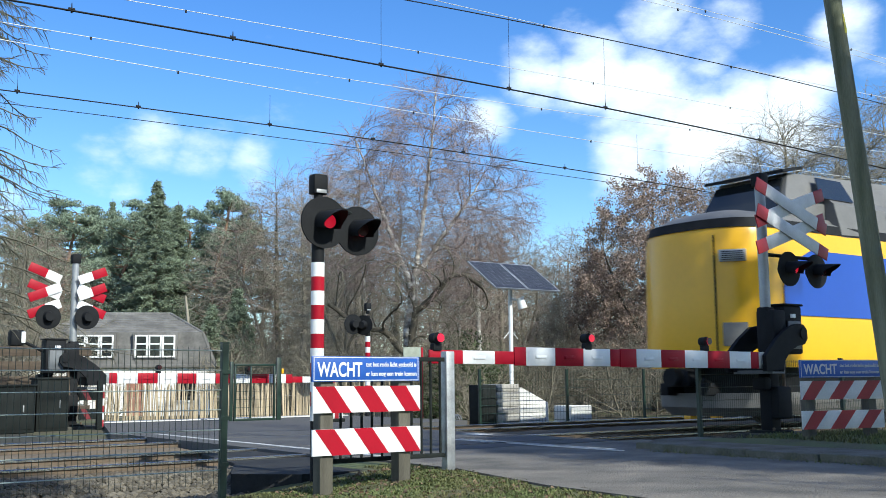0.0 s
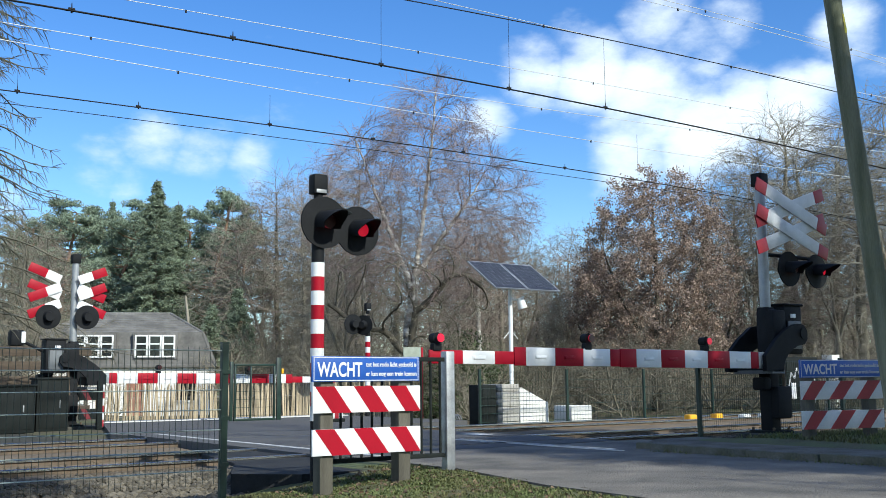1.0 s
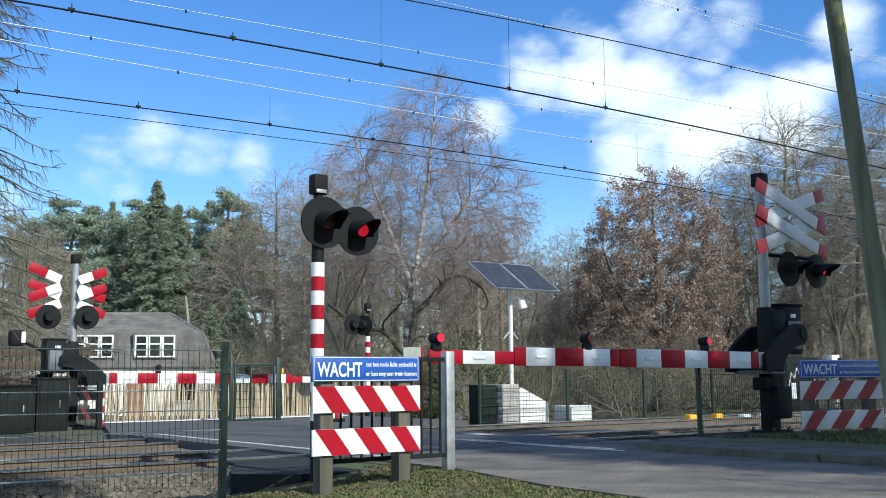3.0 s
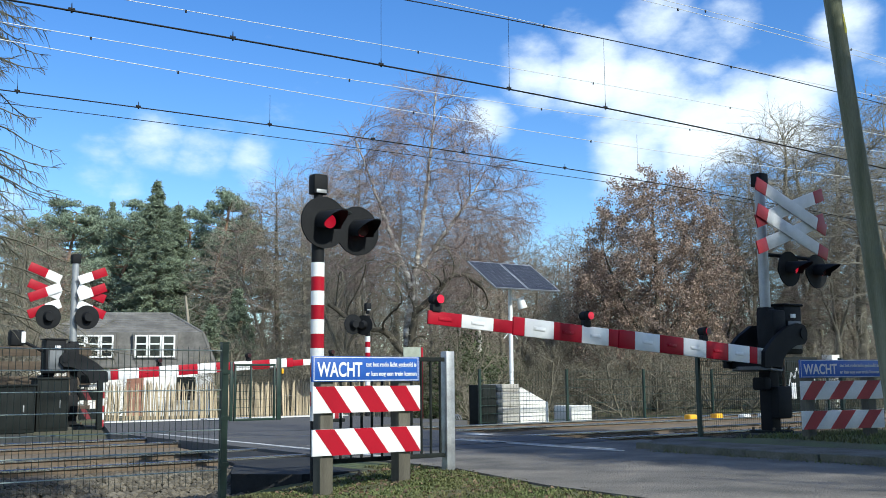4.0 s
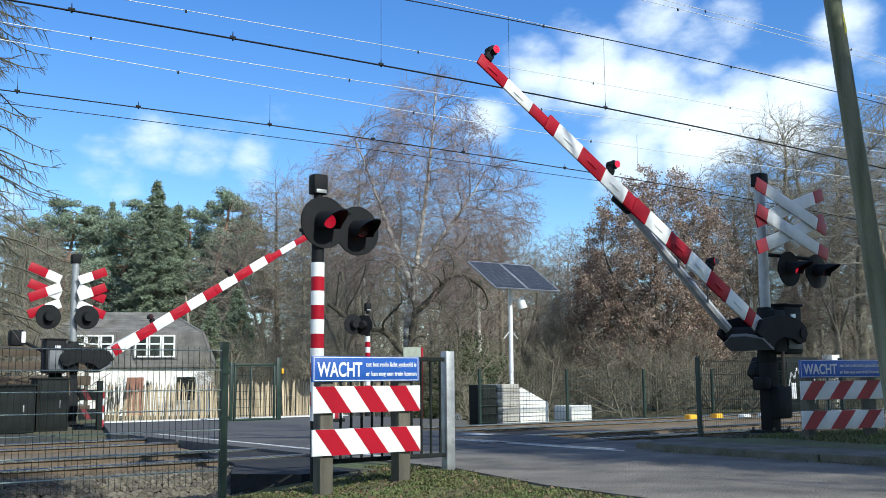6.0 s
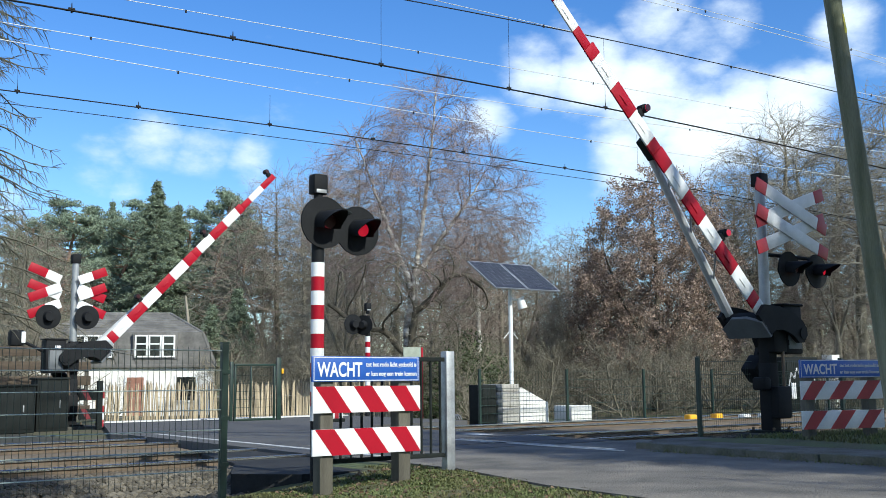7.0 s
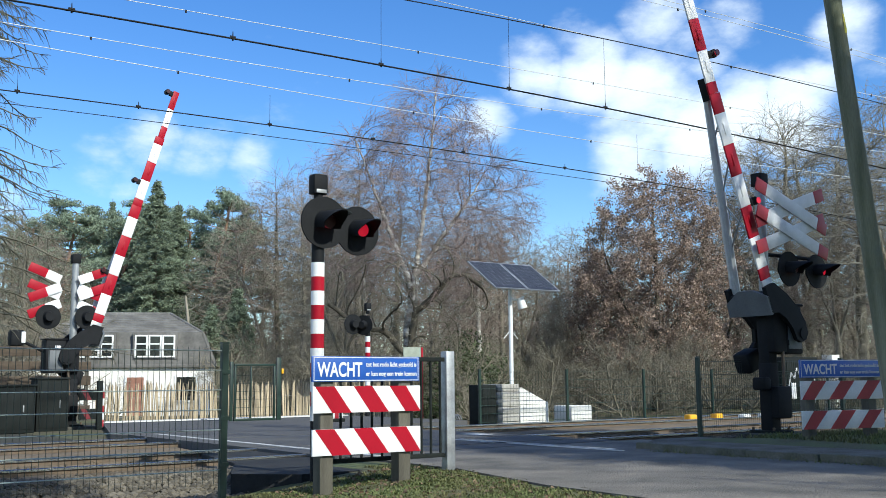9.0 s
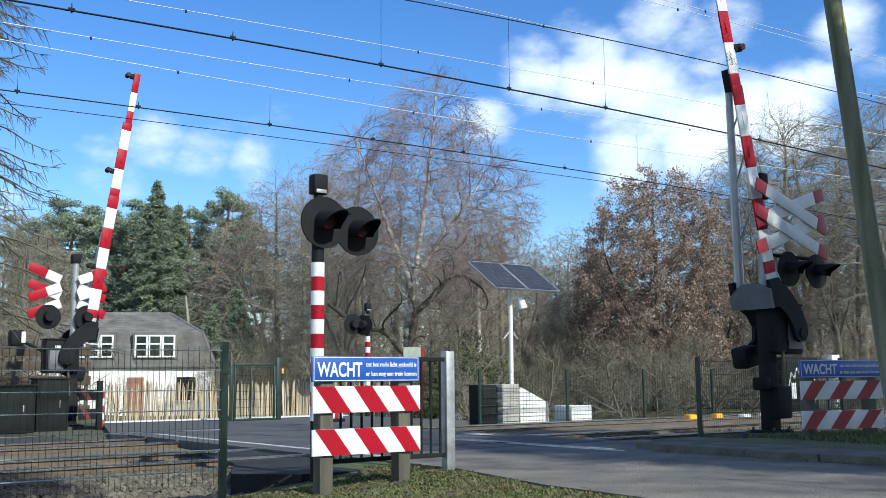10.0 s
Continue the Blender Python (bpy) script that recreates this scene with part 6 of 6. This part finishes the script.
def spruce(px, d, h, seed, label, wide=0.24):
    x, y = ahead((px - 784) / 1820 * d, d)
    t = thing("spruce_tree", x, y, -0.8, label, "tree", "spruces behind the house")
    rng = random.Random(seed)
    segs = [(Vector((0, 0, -0.3)), Vector((0, 0, h * 0.5)), 0.2, 0.11, 0), (Vector((0, 0, h * 0.5)), Vector((0, 0, h)), 0.11, 0.015, 0)]
    pts = []
    z = h * 0.05
    while z < h * 0.99:
        f = z / h
        for _ in range(9):
            a = rng.uniform(0, 6.283)
            L = (1 - f) ** 0.92 * h * wide * rng.uniform(0.72, 1.12) + 0.10
            e = Vector((math.cos(a) * L, math.sin(a) * L, z - 0.30 * L * (1 - f * 0.9) + rng.gauss(0, 0.04)))
            b0 = Vector((0, 0, z))
            segs.append((b0, e, 0.028 * (1.1 - f), 0.006, 1))
            for k in range(int(10 + 52 * L)):
                g = rng.uniform(0.25, 1.03)
                w = 0.09 * L * (1.15 - g) + 0.03
                q = b0.lerp(e, g)
                pts.append((q.x + rng.gauss(0, w), q.y + rng.gauss(0, w), q.z + rng.gauss(-0.06, 0.05)))
        z += 0.17 + 0.10 * (1 - f)
    mesh_part("trunk", tube_mesh("trunk", segs, BARK), t)
    mesh_part("crown", leaf_mesh("crown", np.array(pts), 0.085, SPRUCE_NEEDLE, seed, flat=0.3, long=1.5, wide=0.26), t, "dark drooping needle crown")
    return t


pine(112, 60, 12.9, 1, "tall green pine behind the house", 0.35)
pine(160, 62, 12.9, 2, "tall green pine behind the house", 0.3)
pine(60, 64, 11.8, 12, "tall green pine behind the house", 0.3)
pine(210, 66, 12.8, 3, "tall green pine behind the house", 0.3)
spruce(272, 58, 13.4, 4, "broad pointed spruce behind the house", 0.27)
spruce(310, 61, 12.6, 5, "dark pointed spruce behind the house", 0.22)
spruce(230, 66, 11.0, 15, "dark pointed spruce behind the house", 0.2)
spruce(192, 70, 14.4, 16, "thin pointed spruce behind the house", 0.12)
pine(88, 70, 13.0, 21, "tall green pine behind the house", 0.25)
pine(135, 72, 13.2, 22, "tall green pine behind the house", 0.25)
pine(185, 74, 14.2, 23, "tall green pine behind the house", 0.25)
pine(235, 72, 12.6, 24, "tall green pine behind the house", 0.25)
pine(20, 70, 12.0, 25, "tall green pine behind the house", 0.25)
pine(345, 74, 14.0, 26, "tall green pine behind the house", 0.25)
pine(378, 62, 13.2, 6, "open-crowned pine with reddish trunk", 0.42, 250)
pine(425, 66, 12.4, 7, "open-crowned pine with reddish trunk", 0.5, 220)
pine(450, 66, 12.9, 8, "green pine at the edge of the wood", 0.4, 240)
pine(350, 64, 11.6, 9, "green pine at the edge of the wood", 0.35, 240)
spruce(420, 52, 6.6, 17, "low dark spruce beside the house", 0.3)
spruce(375, 50, 5.6, 18, "low dark spruce beside the house", 0.3)


# a dead pine with pale bare limbs
x, y = ahead(-12.0, 50.0)
bare_tree("dead_pine", x, y, -0.7, 44, 6.2, 0.14, [S(9, 0.06, 0.04, 0.45, 1.5, 0.3, 75, 0.8), S(5, 0.28, 0.0, 0.4, 1.0, 0.5, 55, 0.8), S(4, 0.25, 0, 2, 0, 0, 0, 0.7)], "dead pine with pale crooked limbs", BARK_PALE, BARK_PALE, 1)


# evergreen undergrowth
def evergreen_bush(px, d, h, w, seed):
    x, y = ahead((px - 784) / 1820 * d, d)
    t = thing("evergreen_bush", x, y, -0.6, "dark green evergreen bush under the bare trees", "shrub", "evergreen bushes in the wood")
    rng = np.random.default_rng(seed)
    segs, cs = [], []
    for k in range(26):
        a, f = rng.uniform(0, 6.283), rng.uniform(0.1, 1)
        e = Vector((math.cos(a) * w * rng.uniform(0.2, 1) * (1.1 - 0.6 * f), math.sin(a) * w * rng.uniform(0.2, 1) * (1.1 - 0.6 * f), h * f))
        segs.append((Vector((0, 0, h * f * 0.35)), e, 0.03, 0.01, 0))
        cs += [tuple(e)] * 3
    cs = np.array(cs)
    idx = rng.integers(0, len(cs), 5200)
    p = cs[idx] + rng.normal(0, 1, (5200, 3)) * np.array([0.33, 0.33, 0.26])
    mesh_part("stem", tube_mesh("stem", segs, BARK), t)
    mesh_part("foliage", leaf_mesh("foliage", p, 0.06, IVY, seed, long=0.9), t, "small dark green leaves")


for k, (px, d, h, w) in enumerate(((800, 36, 2.3, 1.1), (830, 38, 3.0, 1.0), (765, 39, 2.0, 1.0), (600, 38, 1.7, 1.0), (880, 40, 2.4, 1.2))):
    evergreen_bush(px, d, h, w, 200 + k)


# a larch with hanging twigs, close to the tracks
def larch():
    x, y = ahead(-11.7, 25.0)
    t = thing("larch_tree", x, y, -0.5, "bare larch with long drooping twiggy branches", "tree")
    rng = random.Random(2)
    segs = [(Vector((0, 0, -0.3)), Vector((0.1, 0, 7)), 0.2, 0.12, 0), (Vector((0.1, 0, 7)), Vector((0, 0, 14)), 0.12, 0.02, 0)]
    z = 3.2
    while z < 13.6:
        for _ in range(3):
            a = rng.uniform(0, 6.283)
            L = (1.05 - z / 14) * 4.4 * rng.uniform(0.7, 1.2) + 0.4
            p = Vector((0.05, 0, z))
            d = Vector((math.cos(a), math.sin(a), 0.15))
            for i in range(9):
                d = (d + Vector((rng.gauss(0, 0.05), rng.gauss(0, 0.05), -0.13 if i < 5 else 0.12))).normalized()
                q = p + d * L / 9
                r = 0.035 * (1 - i / 10)
                segs.append((p, q, r, r * 0.85, 1))
                for _ in range(3):
                    e = d.cross(Vector((0, 0, 1))) * rng.choice((-1, 1)) * rng.uniform(0.1, 0.9) + d * 0.5 + Vector((0, 0, rng.uniform(-1.0, 0.2)))
                    e = e.normalized() * rng.uniform(0.15, 0.55)
                    m = p + e * 0.6
                    segs += [(p, m, 0.010, 0.008, 2), (m, p + e + Vector((0, 0, -0.05)), 0.008, 0.005, 2)]
                p = q
        z += 0.32
    a, b = split_levels(segs, 1)
    mesh_part("trunk", tube_mesh("trunk", a, BARK), t)
    mesh_part("crown", tube_mesh("crown", b, LARCH_TWIG), t, "drooping twiggy branches")


larch()

# bare trees behind the camera, whose shade falls on the lane and the mast
shade = bare_tree("bare_tree", 13.0, -3.2, -0.1, 71, 14.0, 0.25, WOOD_B, "spreading bare tree beside the lane", BARK, TWIG, 2, "trees beside the lane")
for x, y, a, k in ((16.5, -4.5, 80, 1.0), (10.6, -6.0, 200, 1.0), (3.0, -9.5, 130, 0.9)):
    c = copy_thing(shade, pose(x, y, -0.1, 0, 0, a))
    c.scale = (k, k, k)


# ---- grass and litter on the verges ----
GRASS_BLADE = mat("grass_blades", (0.115, 0.14, 0.045), 0.8, var=0.3, scale=1.3, fine=8, bump=0, island=0.45, color2=(0.14, 0.135, 0.055), thin=0.25)
LITTER = mat("fallen_leaves", (0.16, 0.108, 0.065), 0.85, var=0.3, scale=2, fine=10, bump=0, island=0.5)


def scatter_blades(name, n, area, keep, h, material, label, seed):
    rng = np.random.default_rng(seed)
    x = rng.uniform(area[0], area[1], n * 2)
    y = rng.uniform(area[2], area[3], n * 2)
    ok = np.array([keep(a, b) and noise.noise(Vector((a * 1.4, b * 1.4, 2))) > rng.uniform(-0.7, 0.35) for a, b in zip(x, y)])
    x, y = x[ok][:n], y[ok][:n]
    z = np.array([ground_z(a, b) for a, b in zip(x, y)])
    n = len(x)
    a = rng.uniform(0, 6.283, n)
    L = h * rng.uniform(0.4, 1.5, n)
    w = 0.006 + 0.006 * rng.uniform(0, 1, n)
    dx, dy = np.cos(a), np.sin(a)
    lean = L * rng.uniform(0.2, 1.0, n)
    base = np.stack([x, y, z - 0.01], 1)
    side = np.stack([-dy * w, dx * w, np.zeros(n)], 1)
    mid = base + np.stack([dx * lean * 0.35, dy * lean * 0.35, L * 0.6], 1)
    tip = base + np.stack([dx * lean, dy * lean, L], 1)
    v = np.stack([base - side, base + side, mid - side * 0.7, mid + side * 0.7, tip], 1).reshape(-1, 3)
    k = np.arange(n)[:, None] * 5
    f = np.concatenate([k + np.array([[0, 1, 3]]), k + np.array([[0, 3, 2]]), k + np.array([[2, 3, 4]])], 0)
    ob = raw(name, v.tolist(), f.tolist(), material)
    tagged(ob, label, "grass", kind="stuff")


def left_verge(x, y):
    edge = 6.15 if y < 5.6 else (6.25 if y < 7 else 6.25 + (y - 7) * 0.24)
    return x < edge + 0.1 * math.sin(y * 6) and not (y > 8.0 and x < 3.1 + (y - 7.9) * 0.75) and not (y > 9.6 and x < 6.2)


def right_verge(x, y):
    return x > 11.75 + max(0, y - 6) * 0.12


scatter_blades("grass", 42000, (2.5, 6.8, 5.2, 10.0), left_verge, 0.026, GRASS_BLADE, "short mossy winter grass on the verge", 1)
scatter_blades("grass", 16000, (11.6, 17.0, 5.0, 10.9), right_verge, 0.06, GRASS_BLADE, "grass on the bank beside the path", 2)
scatter_blades("grass", 700, (10.02, 10.24, 2.0, 9.3), lambda x, y: True, 0.05, GRASS_BLADE, "grass tufts along the foot of the kerb", 3)
rl = np.random.default_rng(6)
pts = []
while len(pts) < 900:
    x, y = rl.uniform(3.0, 7.0), rl.uniform(5.2, 9.6)
    if left_verge(x, y) and rl.uniform() < (0.12 if x < 4.6 else 1.0) and noise.noise(Vector((x * 1.1, y * 1.1, 9))) > rl.uniform(-0.5, 0.3):
        pts.append((x, y, ground_z(x, y) + 0.012))
ob = new("fallen_leaves", leaf_mesh("fallen_leaves", np.array(pts), 0.028, LITTER, 6, flat=0.75, long=0.8))
tagged(ob, "brown fallen leaves scattered on the grass", "leaf litter", kind="stuff")

# pines behind the camera, whose shade lies on the mast, the path and the ballast
shade_pine = pine(0, 0, 12.5, 31, "tall dense pine beside the lane", 0.3, 300)
shade_pine.matrix_basis = pose(15.4, -5.0, -0.1)
shade_pine.scale = (1.1, 1.1, 1.12)
shade_pine["group"] = "trees beside the lane"
for x, y, a, k in ((14.3, -2.6, 70, 0.88), (12.2, -3.4, 190, 0.8), (13.4, -5.5, 100, 1.0), (17.4, -6.5, 250, 0.95), (2.9, -3.6, 40, 1.0), (0.2, -3.6, 160, 1.1), (-1.0, -8.0, 300, 1.2)):
    c = copy_thing(shade_pine, pose(x, y, -0.1, 0, 0, a))
    c.scale = (k, k, k)


# ---- movement ----
def motions():
    x0 = 14.85
    walk(train, [(0.0, pose(x0, NEAR, 0)), (0.1, pose(x0 + 2.95, NEAR, 0)), (0.2, pose(x0 + 7.0, NEAR, 0)), (0.5, pose(x0 + 18.0, NEAR, 0)), (1.0, pose(x0 + 36.0, NEAR, 0)), (10.0, pose(x0 + 360.0, NEAR, 0))])
    lift = ((0.0, 0.3), (3.3, 0.3), (3.6, 0.8), (3.8, 2.0), (4.0, 4.0), (4.5, 10.1), (5.0, 17.5), (5.5, 24.4), (6.2, 34.2), (7.0, 45.2), (7.5, 51.3), (8.0, 57.4), (8.5, 63.3), (9.0, 69.5), (9.5, 75.4), (9.8, 77.6), (10.0, 77.9))
    walk(boom_near, [(t, pose(14.23, 9.9, 1.62, 0, a, 0)) for t, a in lift])
    lift_far = ((0.0, -0.5), (3.3, -0.5), (3.6, 0.4), (3.8, 1.8), (4.0, 3.7), (4.5, 9.6), (5.0, 17.3), (5.5, 24.3), (6.2, 34.6), (7.0, 46.4), (7.5, 53.0), (8.0, 59.8), (8.5, 66.2), (9.0, 73.0), (9.5, 79.2), (9.8, 81.2), (10.0, 81.4))
    walk(boom_far, [(t, pose(7.05, 24.4, 1.50, 0, -a, 0)) for t, a in lift_far])
    # the flashers show in turn: 0.4 s the first lamp, 0.267 s the second, until 9.4 s
    for lens, side, home in FLASHERS:
        state = [(0.0, side == 0)]
        t = 0.133
        on = 1
        while t < 9.4:
            state.append((t, side == on))
            t += 0.267 if on == 1 else 0.4
            on = 1 - on
        state.append((9.4, False))
        rows, ang = [], 0.0 if state[0][1] else 180.0
        rows.append((0.0, pose(*home, 0, 0, ang)))
        was = state[0][1]
        for t, lit in state[1:]:
            if lit == was:
                continue
            was = lit
            for k in range(4):
                rows.append((t - 0.0667 + k / 30.0, pose(*home, 0, 0, ang + 60 * k)))
            ang += 180.0
        rows.append((10.0, pose(*home, 0, 0, ang)))
        walk(lens, rows)


motions()
